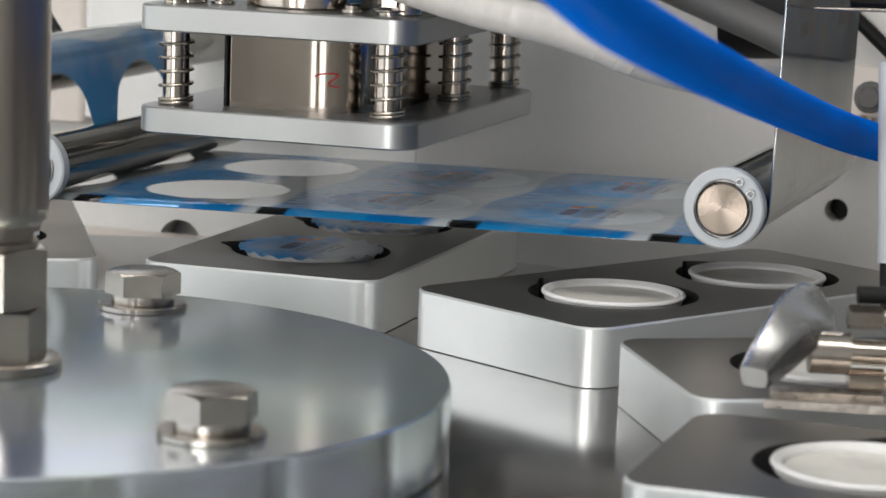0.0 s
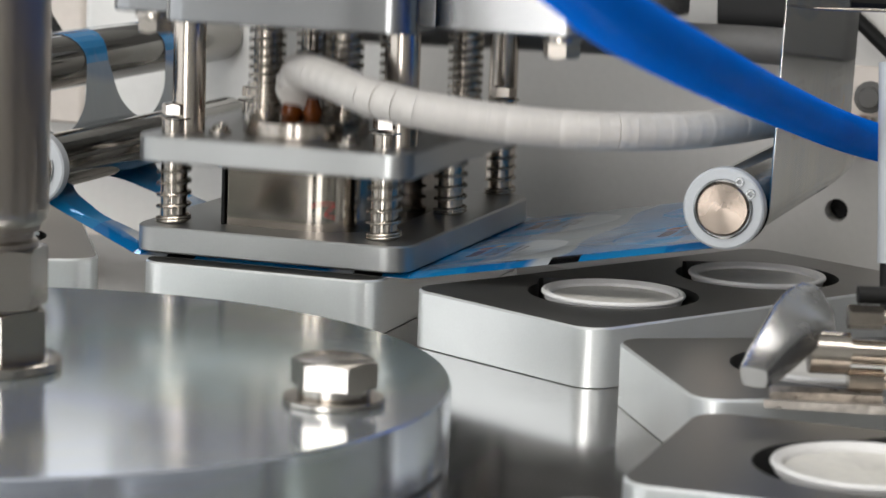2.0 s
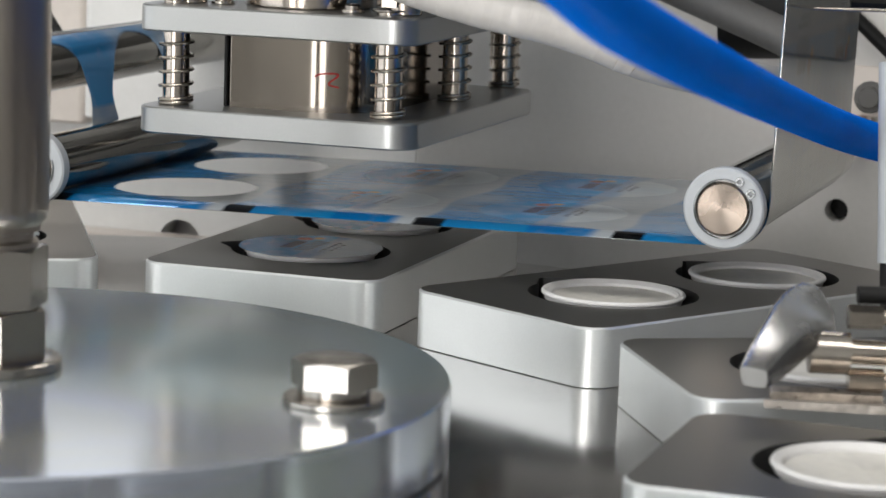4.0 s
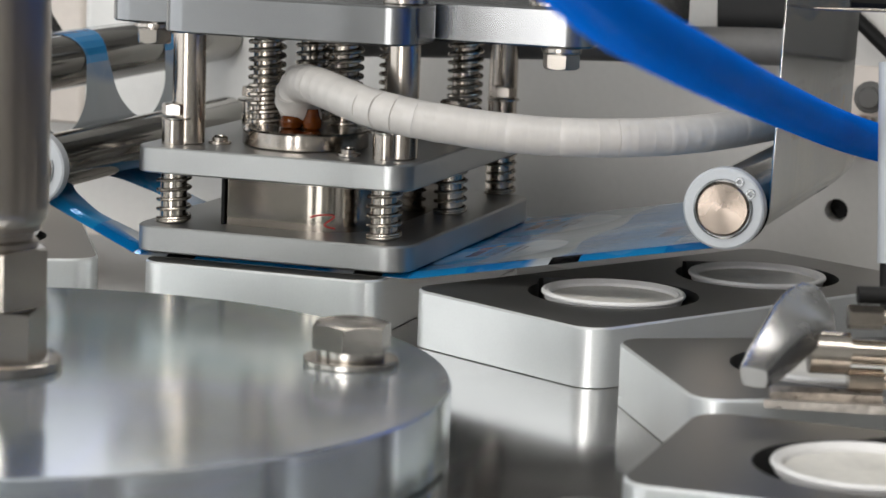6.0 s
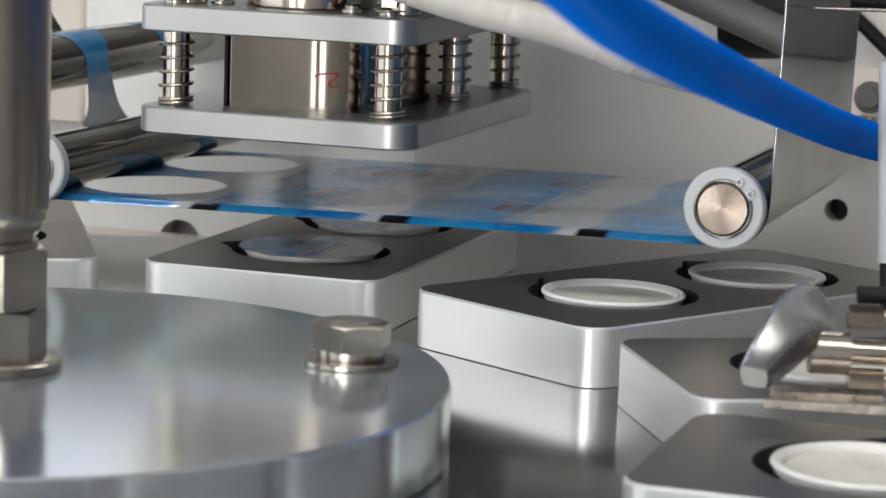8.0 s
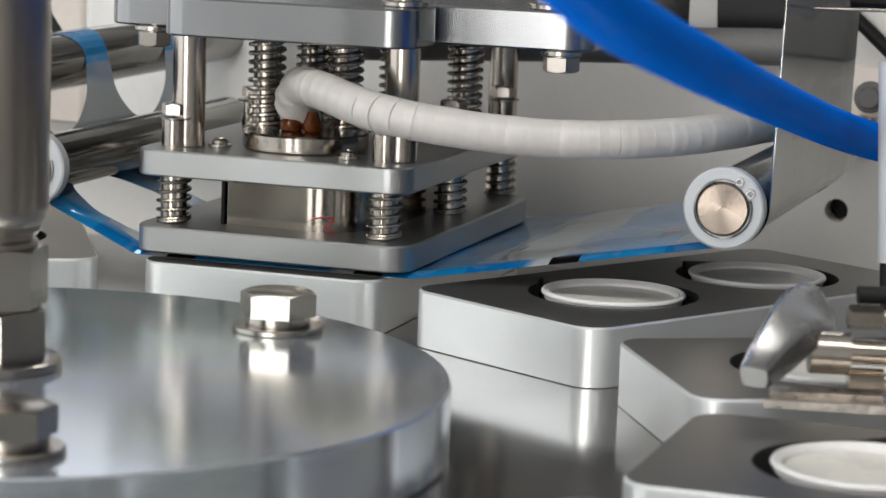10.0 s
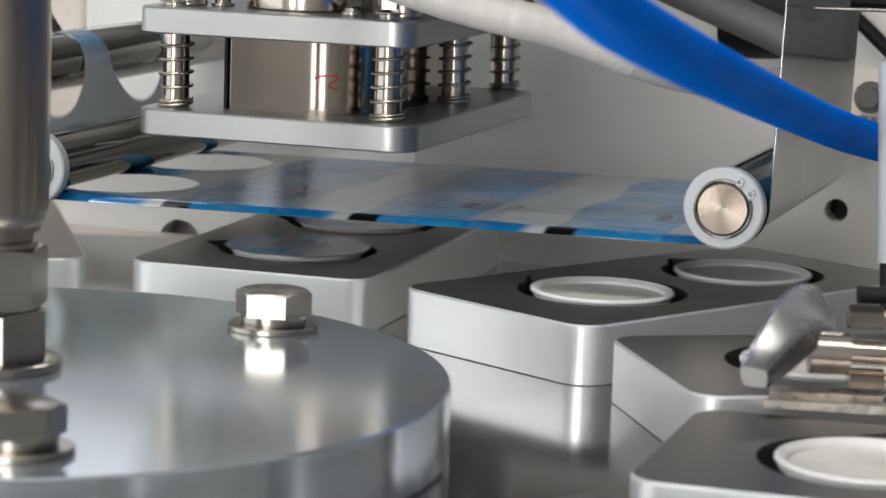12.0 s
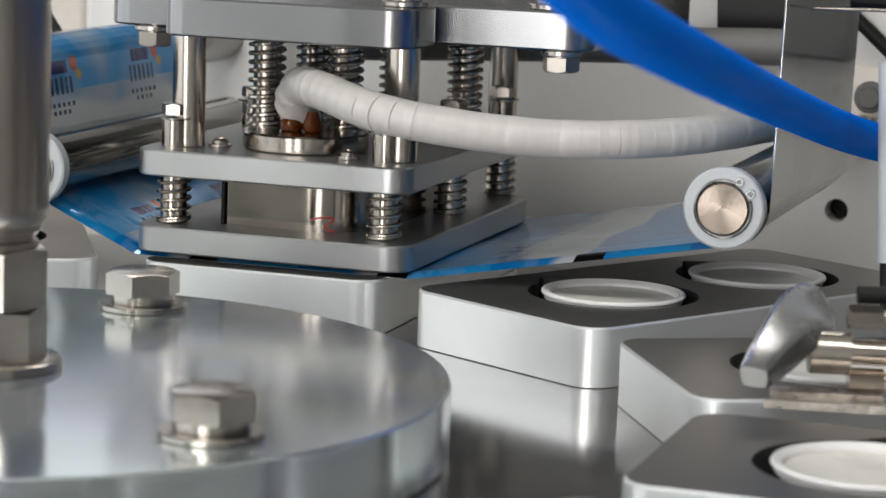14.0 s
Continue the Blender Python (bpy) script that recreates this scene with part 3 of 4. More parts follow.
def lid_mesh(k, j):
    bm = bmesh.new()
    uvl = bm.loops.layers.uv.new("web")
    rnd = random.Random(k + 10 * j)
    ph = rnd.uniform(0, 6)
    rows, z = [], TOP + 0.0011
    for r in (0.3, 0.6, 0.85, 0.95, 1.08):
        rows.append([bm.verts.new((r * CUP_R * math.cos(a * math.pi / 36), r * CUP_R * math.sin(a * math.pi / 36),
                     z + (0.0006 * math.sin(a * 1.9 + ph) - 0.0004 if r > 1 else 0.0) - (0.0004 if r < 0.8 else 0) + rnd.uniform(-1, 1) * 0.00012)) for a in range(72)])
    mid = bm.verts.new((0, 0, z - 0.0004))
    for i in range(72):
        bm.faces.new((mid, rows[0][i], rows[0][(i + 1) % 72]))
        for a, b in zip(rows, rows[1:]):
            bm.faces.new((a[i], b[i], b[(i + 1) % 72], a[(i + 1) % 72]))
    for f in bm.faces:
        for lp in f.loops:
            lp[uvl].uv = (lp.vert.co.y / PITCH + 0.5 + 0.02, lp.vert.co.x + CUP_U[j] - FILM_U0)
    return bm


CUPS = []
for k in range(12):
    for j in (0, 1):
        CUPS.append((cup(k, j, 1 <= k <= 4), PSI + 30 * k, CUP_U[j]))


# ---- lid foil ----
HOLE_R = 0.0228
STEP = PITCH / 24
HOLES = [-0.1514 + PITCH * i for i in range(0, 7)]


def strip_mesh(w0, w1, inside=None, lane=None):
    """One short strip of web; with inside=row only what fills that row's hole, else the rest or one lane of it."""
    bm = bmesh.new()
    uvl = bm.loops.layers.uv.new("web")
    near = min(HOLES, key=lambda h: abs(h - (w0 + w1) / 2))
    mid = (w0 + w1) / 2
    cols = []
    for i in range(4):
        w = w0 + (w1 - w0) * i / 3
        half = math.sqrt(max(HOLE_R ** 2 - (w - near) ** 2, 0)) * (1 + 0.02 * math.sin(w * 420))
        a, b = CUP_U
        if inside is None:
            cols.append((w, [(FILM_U0, a - half), (a + half, b - half), (b + half, FILM_U1)][slice(None) if lane is None else slice(lane, lane + 1)]))
        else:
            cols.append((w, [(CUP_U[inside] - half, CUP_U[inside] + half)]))
    for (wa, ia), (wb, ib) in zip(cols, cols[1:]):
        for (a0, a1), (b0, b1) in zip(ia, ib):
            if a1 - a0 < 1e-6 and b1 - b0 < 1e-6:
                continue
            marks = [0, 0.05, 0.1, 0.16, 0.23, 0.31, 0.4, 0.6, 1] if inside is None and a0 == FILM_U0 else ([0, 0.5, 1] if inside is None else [0, 0.06, 0.2, 0.5, 0.8, 0.94, 1])
            for f0, f1 in zip(marks, marks[1:]):
                co = [(a0 + (a1 - a0) * f0, wa), (a0 + (a1 - a0) * f1, wa), (b0 + (b1 - b0) * f1, wb), (b0 + (b1 - b0) * f0, wb)]
                face = bm.faces.new([bm.verts.new((u, w - mid, -0.0014 * max(0.0, 1 - (u - FILM_U0) / 0.0060) ** 1.7)) for u, w in co])
                for lp, (u, w) in zip(face.loops, co):
                    lp[uvl].uv = (w / PITCH, u - FILM_U0)
    bmesh.ops.remove_doubles(bm, verts=bm.verts, dist=1e-6)
    bm.normal_update()
    if inside is not None:
        for v in bm.verts:
            du, dw = v.co.x - CUP_U[inside], v.co.y + mid - near
            q = math.hypot(du, dw) / HOLE_R
            v.co.z += 0.00002 * max(0.0, q - 0.85) / 0.15 * math.sin(math.atan2(dw, du) * 17 + near * 900)
    # the silver back, a foil's thickness below, closed along the edges
    tops, rim = list(bm.faces), [ed for ed in bm.edges if ed.is_boundary]
    for f in tops:
        if f.normal.z < 0:
            f.normal_flip()
    below = {v: bm.verts.new(v.co - Vector((0, 0, 0.00012))) for v in list(bm.verts)}
    for f in tops:
        bm.faces.new([below[v] for v in reversed(f.verts)]).material_index = 1
    for ed in rim:
        a, b = ed.verts
        bm.faces.new((a, b, below[b], below[a])).material_index = 1
    return bm


def film_part(name, bm, parent, print_mat="film"):
    me = bpy.data.meshes.new("mesh")
    bm.to_mesh(me)
    bm.free()
    me.materials.append(M[print_mat])
    me.materials.append(M["foil_back"])
    ob = new(name, me)
    ob.parent = parent
    return ob


WEB = thing("lid_foil_web", "blue and silver printed lid foil web with punched round holes", "foil web", STATION)
STRIPS, LID_PIECES = [], []


def lid_web():
    first, last = -0.60, 0.20
    lids = {}
    i = math.floor(first / STEP)
    while i * STEP < last:
        w0, w1 = i * STEP, (i + 1) * STEP
        punched = any(w0 < h + HOLE_R and w1 > h - HOLE_R for h in HOLES)
        for lane in ((0, 1, 2) if punched else (None,)):
            STRIPS.append((film_part("foil_strip", strip_mesh(w0, w1, None, lane), WEB), w0, w1))
        for when, w in ((t, -s) for t, s in PRESSED):
            if w0 < w + HOLE_R and w1 > w - HOLE_R:
                for j in (0, 1):
                    key = (when, j)
                    if key not in lids:
                        lids[key] = thing("foil_lid", "round blue and silver printed foil lid cut from the web", "foil lid", STATION, "foil lids")
                    LID_PIECES.append((film_part("lid_strip", strip_mesh(w0, w1, j), lids[key], "punched"), w0, w1, when))
        i += 1


lid_web()


# ---- rollers ----
def roller(v, z, r, u0, u1, ring, name, label, lugs=(61, 32)):
    ob = thing(name, label, "roller", STATION @ Matrix.Translation((0, v, z)) @ Matrix.Rotation(radians(90), 4, "Y"))
    part("sleeve", rod(r, u0 + 0.004, u1, 0.0006, 56), M["chrome"], ob)
    if ring:
        part("end_ring", lathe([(0.0079, u0), (ring - 0.0006, u0), (ring, u0 + 0.0006), (ring, u0 + 0.0042), (ring - 0.0006, u0 + 0.0048), (0.0079, u0 + 0.0048)], 64), M["pom"], ob, "white plastic end ring")
        cap = part("shaft_end", lathe([(0.0071, u0 - 0.0012), (0.0076, u0 - 0.0006), (0.0077, u0 + 0.003)], 48), M["endcap"], ob, "turned steel shaft end")
        pts = [(-0.0081 * math.sin(radians(a)), -0.0081 * math.cos(radians(a)), u0 - 0.0003) for a in range(66, 388, 7)]
        clip = part("circlip", sweep(pts, 0.0005, 8), M["plate_raw"], ob, "thin steel circlip")
        for a in lugs:
            e = Matrix.Translation((-0.0092 * math.sin(radians(a)), -0.0092 * math.cos(radians(a)), u0))
            part("lug", lathe([(0.0006, -0.0005), (0.0007, -0.0009), (0.0012, -0.0009), (0.0013, -0.0007), (0.0013, -0.0001), (0.0006, -0.0001)], 20, cap=False), M["plate_raw"], clip, m=e)
    part("shaft", rod(0.006, u1 - 0.002, 0.402, 0.0004, 32), M["steel"], ob)
    return ob


roller(ROLL_R[0], ROLL_R[1], ROLL_R[2], 0.1690, 0.325, 0.0117, "guide_roller", "chrome guide roller with a white plastic end ring")
roller(ROLL_L[0], ROLL_L[1], ROLL_L[2], 0.1690, 0.325, 0.0117, "guide_roller", "chrome guide roller with a white plastic end ring", (200, 229))
roller(ROLL_U[0], ROLL_U[1], ROLL_U[2], 0.1500, 0.370, 0.0, "guide_roller", "plain chrome guide roller carrying the punched web")


# ---- sealing head ----
HEAD = thing("sealing_head", "aluminium and steel heat-sealing head with springs over the table", "sealing head")
STRIPPER = None
RODS = [(0.1835, 0.0345), (0.1850, -0.0340), (0.2470, -0.0345), (0.3010, -0.0345), (0.2470, 0.0345), (0.3000, 0.0345)]


def sealing_head():
    global STRIPPER
    V0, V1 = HEAD_V0, HEAD_V1
    mid = part("upper_plate", block(0.1722, 0.3040, V0 + 0.0005, V1, 0.0682, 0.0762, 0.0075, 0.0005, 10), M["plate"], HEAD, "grey aluminium plate")
    part("die_block", ring_loops(bmesh.new(), [rounded4(0.1875, 0.2960, -0.0275, 0.0188, (0.002, 0.0008, 0.0205, 0.0205), z, 16) for z in (0.0380, 0.0685)]), M["die"], HEAD, "polished steel sealing die")
    part("die_guard", block(0.1868, 0.2400, 0.0190, 0.0202, 0.0453, 0.0680, 0.0005, 0.0002), M["dark"], HEAD, "thin dark guard strip")
    part("collar", lathe([(0.010, 0.0764), (0.0192, 0.0764), (0.0196, 0.0768), (0.0196, 0.0812), (0.0190, 0.0818), (0.010, 0.0818)], 64), M["steel"], HEAD, "bright turned collar", Matrix.Translation((0.2030, -0.0010, 0)))
    # posts up to the crosshead
    for u, v in ((0.1870, 0.0316), (0.1880, -0.0375), (0.3230, -0.0275), (0.300, 0.029)):
        part("guide_post", rod(0.0051, 0.0764 if u < 0.31 else 0.05, 0.1120, 0.0003), M["post"], HEAD, m=Matrix.Translation((u, v, 0)))
    for u, v in ((0.2130, 0.0165), (0.2200, -0.0070), (0.2420, 0.0120), (0.2500, -0.0140), (0.2750, -0.0290)):
        s = part("heavy_spring", coil(0.0053, 0.0008, 0.0765, 0.1112, 11), M["spring"], HEAD, m=Matrix.Translation((u, v, 0)))
        part("spring_rod", rod(0.0043, 0.0764, 0.1115), M["post"], s)
    for u, v, r in ((0.1905, 0.0225, 0.0036), (0.1850, -0.0220, 0.0036)):
        part("cap_screw", lathe([(r, 0.0764), (r, 0.0772), (r * 0.7, 0.0774), (r * 0.72, 0.0784), (r * 0.5, 0.0789), (r * 0.4, 0.0783)], 24), M["bolt"], HEAD, m=Matrix.Translation((u, v, 0)))
    # crosshead: front bar and wider rear plate
    ch = part("crosshead", block(0.1725, 0.2020, -0.0448, 0.0362, 0.1112, 0.1230, 0.0085, 0.0006, 12), M["plate_raw"], HEAD, "bright milled aluminium crosshead")
    part("crosshead_plate", block(0.2021, 0.3400, -0.0905, 0.0680, 0.1112, 0.1230, 0.0090, 0.0006, 12), M["plate_raw"], HEAD, "bright milled aluminium plate")
    for u, v in ((0.2080, -0.0808), (0.2080, 0.0532)):
        hex_bolt(HEAD, Matrix.Translation((u, v, 0.1112)) @ Matrix.Rotation(math.pi, 4, "X"), 0.0100, 0.0062, 0.0045)
    for u, v in ((0.1880, -0.0375), (0.1870, 0.0316), (0.2120, -0.0760), (0.3230, -0.0275)):
        hex_bolt(HEAD, Matrix.Translation((u, v, 0.1230)), 0.0085, 0.0070, 0.0045, 0.3)
    # resin-sealed cable outlet
    part("resin_lump", lathe([(0.0024, 0.0815), (0.0034, 0.0822), (0.0038, 0.0838), (0.0030, 0.0856), (0.0021, 0.0866), (0.0024, 0.0884)], 24), M["amber"], HEAD, "amber resin round the cable outlet", Matrix.Translation((0.1990, 0.0022, 0)))
    part("resin_lump", lathe([(0.0018, 0.0815), (0.0028, 0.0824), (0.0032, 0.0842), (0.0022, 0.0862), (0.0016, 0.0882)], 20), M["amber"], HEAD, "amber resin round the cable outlet", Matrix.Translation((0.1985, -0.0048, 0)))
    # marker scribble on the die
    def on_die(v, z):
        """A place on the die's rounded front corner."""
        d = max(0.0, -0.0070 - v)
        return (0.2080 - math.sqrt(0.0205 ** 2 - d * d) - 0.0001, v, z)

    for at, mark in ((-0.0125, ((0.0032, 0.0010), (0.0010, 0.0018), (-0.0030, 0.0020), (-0.0036, 0.0012), (-0.0012, -0.0008), (-0.0016, -0.0016), (-0.0040, -0.0022))),):
        pts = smooth_path([on_die(at + p, 0.0552 + q) for p, q in mark], 4)
        part("marker_scribble", sweep(pts, 0.00026, 6), M["red"], HEAD, "red marker scribble")
    # sprung lower plate
    sp = part("stripper_plate", block(0.1720, 0.3030, V0, V1, 0.0372, 0.0452, 0.0085, 0.0005, 10), M["plate"], HEAD, "grey aluminium spring-loaded plate")
    STRIPPER = sp
    for u, v in RODS:
        r = part("spring_rod", rod(0.0041, 0.0450, 0.0775), M["steel"], sp, m=Matrix.Translation((u, v, 0)))
    for u, v in RODS:
        part("rod_bolt", hexagon(0.0075, 0.0788, 0.0822, 0.2, 0.0005), M["bolt"], sp, m=Matrix.Translation((u, v, 0)))
        part("rod_washer", lathe([(0.0035, 0.0774), (0.0055, 0.0774), (0.0056, 0.0780), (0.0035, 0.0781)], 28), M["bolt"], sp, m=Matrix.Translation((u, v, 0)))


sealing_head()
COILS = []


def coil_ring(r, wire, rise):
    pts = [(r * math.cos(2 * math.pi * i / 28), r * math.sin(2 * math.pi * i / 28), rise * (i / 28 - 0.5)) for i in range(30)]
    return sweep(pts, wire, 8)


def springs():
    """Light coil springs in single turns, which close up when the head comes down."""
    shared = None
    for u, v in RODS:
        for i in range(7):
            if shared is None:
                ob = part("spring_turn", coil_ring(0.0050, 0.00052, 0.0021), M["spring"], HEAD)
                shared = ob.data
            else:
                ob = new("spring_turn", shared)
                ob.parent = HEAD
            COILS.append((ob, u, v, i))


springs()


# ---- bracket, tubes, hoses ----
def on_view(x, y, depth):
    """A place by its bearing from the eye: across, up (in 1/4745 of the depth) and the depth ahead."""
    a = radians(2.033)
    rt, up0 = Vector((1, 0, 0)), Vector((0, 0.157209, 0.987565))
    right = rt * math.cos(a) + up0 * math.sin(a)
    up = up0 * math.cos(a) - rt * math.sin(a)
    return EYE + (AHEAD + right * (x / 4745.3) + up * (y / 4745.3)) * depth


DRAIN = thing("drain_hose", "dark grey rubber hose hanging behind the sealing head", "hose")
DRAIN_END = on_view(646, 361, 0.936)


def drain_pose(t):
    """The hose tips about its fixed end as the head lifts its other end."""
    turn = Matrix.Rotation(radians(24.0) * (1 - head_drop(t) / TRAVEL), 4, AHEAD)
    return Matrix.Translation(DRAIN_END) @ turn @ Matrix.Translation(-DRAIN_END)


def tubes():
    pts = [on_view(x, y, d) for x, y, d in ((30, 720, 0.385), (140, 570, 0.405), (230, 475, 0.435), (329, 396, 0.472), (495, 306, 0.575), (604, 253, 0.690), (706, 209, 0.785), (778, 187, 0.825), (900, 160, 0.87))]
    t = thing("air_tube", "glossy blue polyurethane air tube hanging in a curve", "air tube")
    part("tube", sweep(smooth_path(pts), 0.0058, 32), M["blue_tube"], t)
    pts = [on_view(x, y, d) for x, y, d in ((-150, 366, 0.960), (150, 364, 0.950), (420, 360, 0.942), (560, 358, 0.938), (640, 354, 0.936))]
    part("hose", sweep(smooth_path(pts), 0.0065, 20), M["rubber"], DRAIN)
    c = thing("air_cylinder", "black air cylinder body behind the web", "air cylinder")
    part("barrel", sweep([on_view(490, 414, 0.985), on_view(640, 414, 0.980)], 0.0160, 40), M["dark"], c)
    k = thing("sensor_cable", "thin black cable running up the back panel", "cable")
    part("cable", sweep(smooth_path([on_view(q, y, 0.962) for q, y in ((700, 440), (728, 412), (755, 385), (800, 340))]), 0.0026, 12), M["dark"], k)
    k = thing("cover_cable", "black cable hanging across the beige cover", "cable")
    part("cable", sweep(smooth_path([on_view(q, y, 1.0) for q, y in ((-760, 520), (-722, 455), (-704, 422), (-686, 392), (-660, 350))]), 0.0018, 12), M["dark"], k)
    # Dark block out of view, added so the upright foil reflects dark at the top.
    e = thing("foil_reflection_block", "unseen dark block beside the web, added for its reflection in the foil", "terminal box", STATION)
    part("box_body", block(0.378, 0.3975, -0.235, -0.1665, 0.0535, 0.0810, 0.002, 0.0008), M["canopy"], e)
    part("box_lid", block(0.3755, 0.3777, -0.234, -0.1675, 0.0545, 0.0800, 0.002, 0.0005), M["canopy"], e)
    g = thing("web_guide_bar", "thin bright steel bar with a black clamp beside the foil", "guide bar")
    part("bar", sweep([on_view(640, 426, 0.80), on_view(840, 420, 0.80)], 0.00055, 12), M["bolt"], g)
    part("clamp", sweep([on_view(722, 437, 0.803), on_view(850, 432, 0.803)], 0.0016, 4), M["dark"], g, "black steel clamp")


tubes()


# hose of the head: rigid links from the outlet to the fixed end
HOSE = thing("cable_hose", "white spiral-wrapped cable hose from the sealing head", "cable hose")
HOSE_DOWN = [(-246, 226, 0.835), (-262, 258, 0.828), (-252, 286, 0.822), (-220, 282, 0.80), (-120, 243, 0.778), (20, 214, 0.775), (180, 196, 0.776), (330, 194, 0.780), (470, 204, 0.800), (600, 226, 0.850), (690, 250, 0.90)]
HOSE_UP = [(-234, 490, 0.835), (-250, 522, 0.828), (-238, 548, 0.822), (-202, 537, 0.80), (-90, 478, 0.778), (60, 428, 0.775), (215, 388, 0.776), (350, 335, 0.780), (480, 302, 0.800), (600, 290, 0.850), (690, 262, 0.90)]
HOSE_N = 56


def even(path, n):
    d = [0.0]
    for a, b in zip(path, path[1:]):
        d.append(d[-1] + (b - a).length)
    out = []
    for i in range(n):
        s = d[-1] * i / (n - 1)
        j = min(max(int(np.searchsorted(d, s)) - 1, 0), len(path) - 2)
        x = (s - d[j]) / (d[j + 1] - d[j])
        out.append(path[j].lerp(path[j + 1], x))
    return out


HOSE_A = even(smooth_path([on_view(*q) for q in HOSE_DOWN]), HOSE_N)
HOSE_B = even(smooth_path([on_view(*q) for q in HOSE_UP]), HOSE_N)
LINKS = []


def hose_links():
    """Smooth links, and links that end in a raised, slanting wrap seam."""
    plain = part("hose_link", lathe([(0.00564, -0.0060), (0.00564, 0.0060)], 32), M["hose"], HOSE)
    bm = lathe([(0.00560, -0.0046), (0.00574, -0.0043), (0.00572, -0.0020), (0.00566, 0.0010), (0.00564, 0.0060)], 32)
    for v in bm.verts:
        if v.co.z < 0:
            v.co.z += v.co.x * 0.22
    seam = part("hose_link", bm, M["hose"], HOSE)
    rnd = random.Random(8)
    gap, first = 0, {"plain": plain, "seam": seam}
    for i in range(HOSE_N - 1):
        gap -= 1
        kind = "plain"
        if gap <= 0:
            kind, gap = "seam", rnd.choice((3, 4, 4) if i < 34 else (5, 5, 6))
        ob = first.pop(kind, None)
        if ob is None:
            ob = new("hose_link", (plain if kind == "plain" else seam).data)
            ob.parent = HOSE
        LINKS.append(ob)


hose_links()


def hose_pose(i, t):
    x = 1 - head_drop(t) / TRAVEL
    a, b = HOSE_A[i].lerp(HOSE_B[i], x), HOSE_A[i + 1].lerp(HOSE_B[i + 1], x)
    q = (b - a).to_track_quat("Z", "Y")
    return Matrix.LocRotScale((a + b) / 2, q, None)


# ---- clamp in front of the table ----
def clamp():
    c = thing("toggle_clamp", "polished cast clamp lever on a steel pivot beside the table", "clamp")
    P = lambda x, y, d=0.63: on_view(x, y, d)
    # lever: a curved blade that narrows to a blunt nose
    Q = lambda x, y, d: on_view(x - 784, 441 - y, d)
    secs = [((1308, 640, 0.615), (1366, 651, 0.615), (1364, 688, 0.615), (1313, 681, 0.615)),
            ((1322, 606, 0.622), (1392, 622, 0.622), (1396, 668, 0.622), (1335, 668, 0.622)),
            ((1342, 568, 0.632), (1425, 595, 0.632), (1428, 640, 0.632), (1365, 640, 0.632)),
            ((1362, 530, 0.645), (1458, 575, 0.645), (1460, 612, 0.645), (1395, 610, 0.645)),
            ((1385, 504, 0.660), (1478, 566, 0.660), (1480, 592, 0.660), (1420, 575, 0.660)),
            ((1410, 498, 0.672), (1448, 506, 0.672), (1482, 562, 0.672), (1440, 545, 0.672))]
    lines = [smooth_path([Q(*sec[k]) for sec in secs], 5) for k in range(4)]
    loops = []
    for a, b, d, e in zip(*lines):
        lp = []
        for i in range(28):
            q = 2 * math.pi * i / 28
            ca, sa = math.cos(q), math.sin(q)
            x = 0.5 + 0.5 * math.copysign(abs(ca) ** 0.45, ca)
            y = 0.5 + 0.5 * math.copysign(abs(sa) ** 0.45, sa)
            lp.append((a.lerp(b, x)).lerp(e.lerp(d, x), y))
        loops.append(lp)
    for at, back in ((0, 3), (-1, -4)):
        mid = sum(loops[at], Vector()) / 28
        nose = [mid.lerp(v, 0.86) for v in loops[at]]
        shift = (mid - sum(loops[back], Vector()) / 28).normalized() * 0.0012
        loops.insert(0 if at == 0 else len(loops), [v + shift for v in nose])
    part("lever", ring_loops(bmesh.new(), loops), M["cast"], c, "polished cast lever")
    part("pivot_boss", sweep([Q(1432, 622, 0.645), Q(1502, 626, 0.645)], 0.0052, 28), M["bolt"], c, "turned steel pivot boss")
    part("pivot_shaft", sweep([Q(1498, 622, 0.645), Q(1700, 634, 0.645)], 0.0031, 24), M["steel"], c, "steel pivot shaft")
    for y in (560, 672):
        part("clamp_bolt", sweep([Q(1500, y, 0.645), Q(1562, y + 3, 0.645)], 0.0030, 6), M["steel"], c)
        part("clamp_stud", sweep([Q(1560, y + 3, 0.645), Q(1700, y + 8, 0.645)], 0.0020, 16), M["steel"], c)
    foot = bmesh.new()
    ring_loops(foot, [[Q(1352, 708, 0.63), Q(1352, 722, 0.63), Q(1352, 712, 0.68), Q(1352, 700, 0.68)], [Q(1700, 726, 0.63), Q(1700, 744, 0.63), Q(1700, 728, 0.68), Q(1700, 715, 0.68)]])
    part("foot_plate", foot, M["rough_cast"], c, "thin steel foot plate")
    part("foot_block", sweep([Q(1362, 698, 0.65), Q(1560, 706, 0.65)], 0.0022, 6), M["rough_cast"], c)
    part("knob", sweep([Q(1518, 522, 0.65), Q(1700, 528, 0.65)], 0.0022, 14), M["dark"], c, "black knob")
    y = thing("side_cylinder", "pale blue-grey air cylinder with a black tip beside the clamp", "air cylinder")
    part("barrel", sweep([P(800, 330, 0.75), P(797, -25, 0.75)], 0.0045, 28), M["pom"], y)
    part("rod_tip", sweep([P(797, -25, 0.75), P(797, -110, 0.75)], 0.0038, 20), M["dark"], y)


clamp()


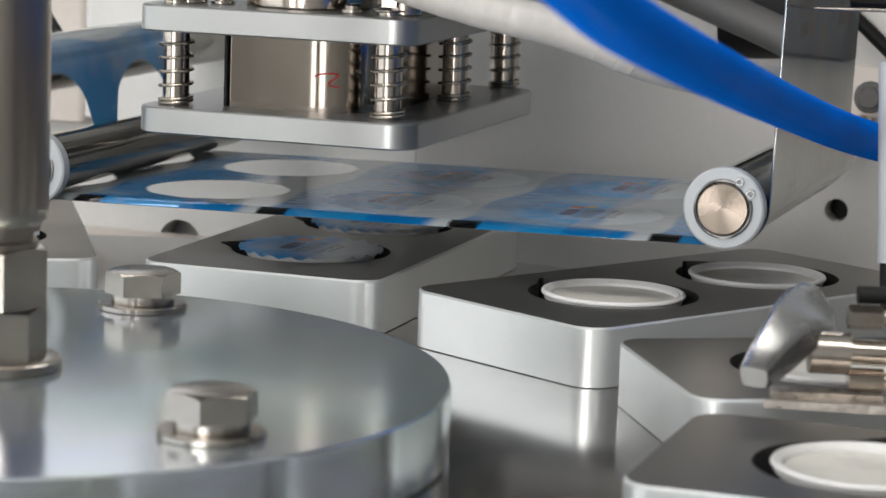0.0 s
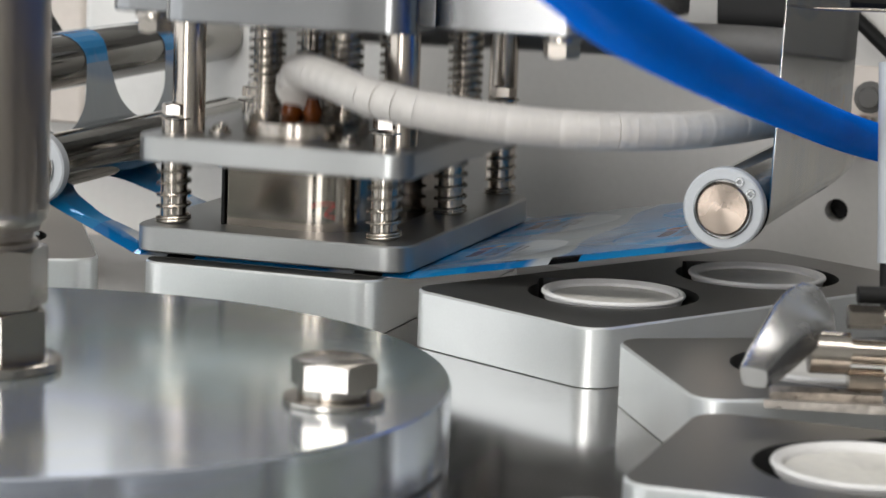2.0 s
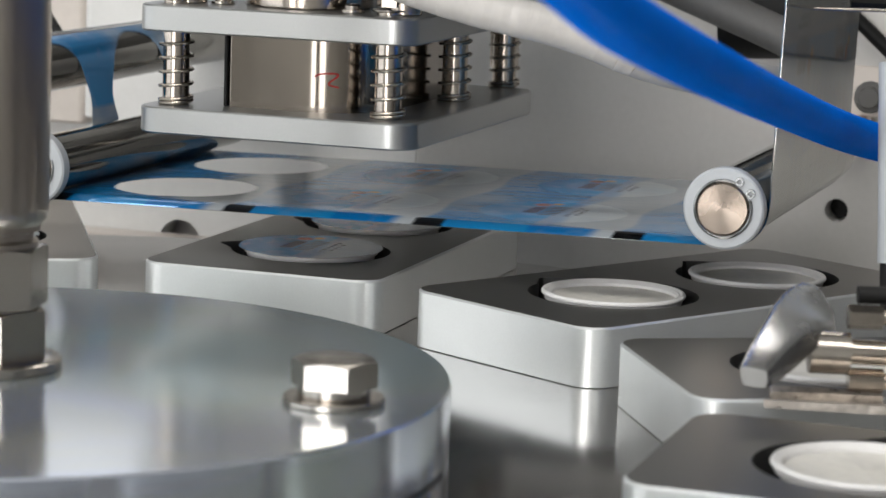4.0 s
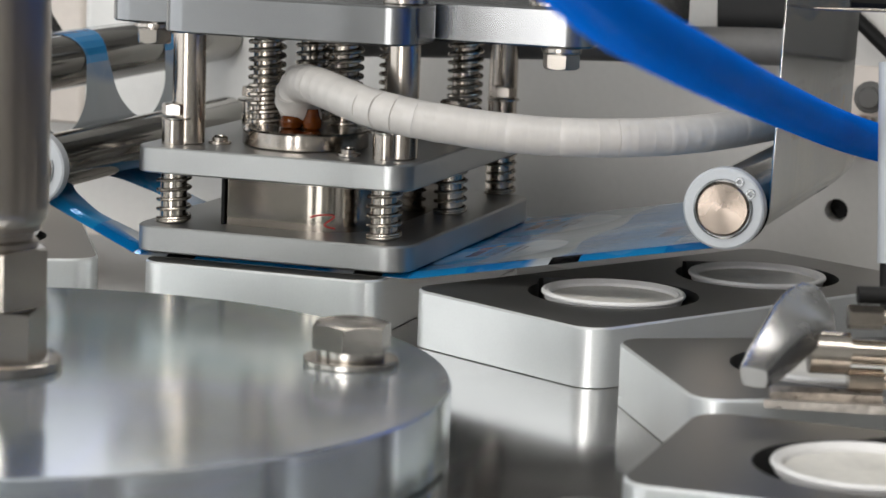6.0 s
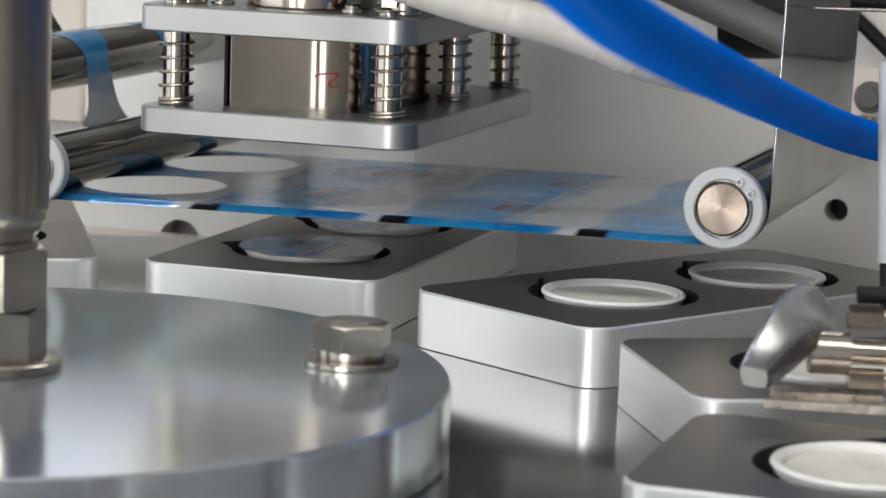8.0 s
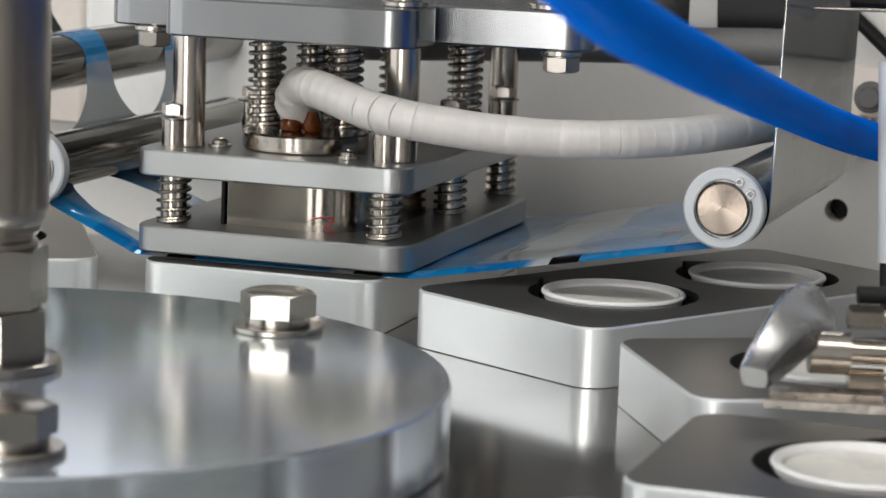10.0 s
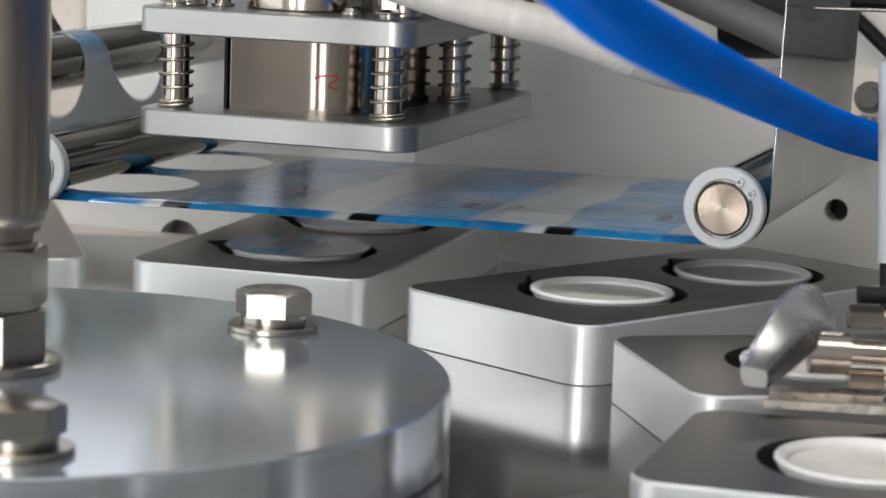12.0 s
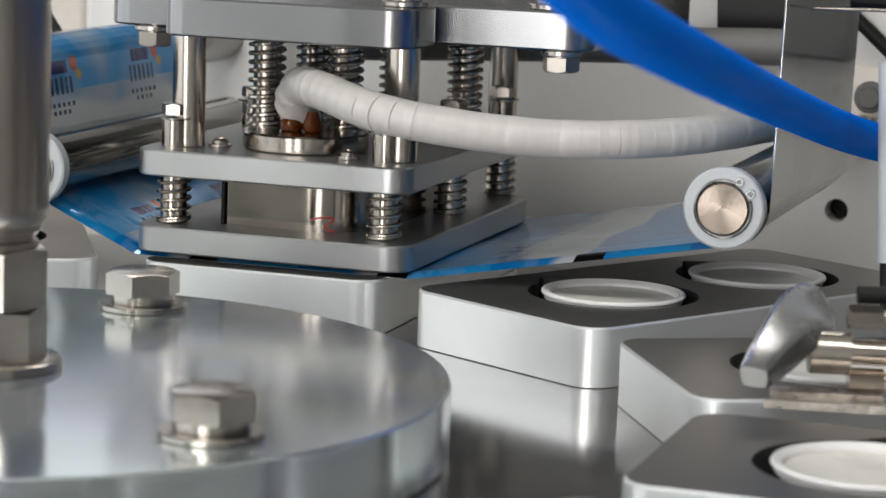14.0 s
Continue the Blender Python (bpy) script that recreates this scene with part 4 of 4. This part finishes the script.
# ---- movement ----
def stamps(windows, step):
    out = {0.0, 14.0}
    for a, b in windows:
        n = max(1, math.ceil((b - a) / step))
        for i in range(n + 1):
            t = a + (b - a) * i / n
            if 0 <= t <= 14:
                out.add(round(t * FPS) / FPS)
    return sorted(out)


def motions():
    spin = stamps([(m - 0.54, m + 0.54) for m in INDEX], 0.0667)
    stroke = stamps([(a, b) for a, b, _ in STROKES], 0.0667)
    walk(TABLE, [(t, pose(0, 0, 0, 0, 0, table_angle(t))) for t in spin])
    for ob, a, u in CUPS:
        walk(ob, [(t, pose(0, 0, 0, 0, 0, table_angle(t) + a) @ Matrix.Translation((u, 0, 0))) for t in spin])
    walk(HEAD, [(t, STATION @ Matrix.Translation((0, 0, -head_drop(t)))) for t in stroke])
    walk(DRAIN, [(t, drain_pose(t)) for t in stroke])
    walk(STRIPPER, [(t, Matrix.Translation((0, 0, max(0, head_drop(t) - GRIP)))) for t in stroke])
    for ob, u, v, i in COILS:
        rows = []
        for t in stroke:
            lift = max(0, head_drop(t) - GRIP)
            z0, z1 = 0.0460 + lift, 0.0682
            s = (0.0, 0.05, 0.24, 0.43, 0.62, 0.81, 1.0)[i]
            rows.append((t, Matrix.Translation((u, v, z0 + (z1 - z0) * s))))
        walk(ob, rows)
    for i, ob in enumerate(LINKS):
        walk(ob, [(t, hose_pose(i, t)) for t in stroke])
    feeds = stamps([(a, b) for a, b, _ in FEEDS], 0.1)
    web_times = sorted(set(stroke) | set(feeds))
    for ob, w0, w1 in STRIPS:
        rows = []
        for t in web_times:
            rows.append((t, web_pose(w0, w1, t)))
        walk(ob, rows)
    for ob, w0, w1, when in LID_PIECES:
        rows = []
        for t in sorted(set(web_times) | set(spin)):
            if t < when:
                rows.append((t, web_pose(w0, w1, t)))
            else:
                down = -0.0002 - 0.0002 * min(max((t - when) / 0.4, 0), 1)
                rows.append((t, pose(0, 0, down, 0, 0, table_angle(t) - table_angle(when)) @ web_pose(w0, w1, when)))
        walk(ob, rows)


motions()
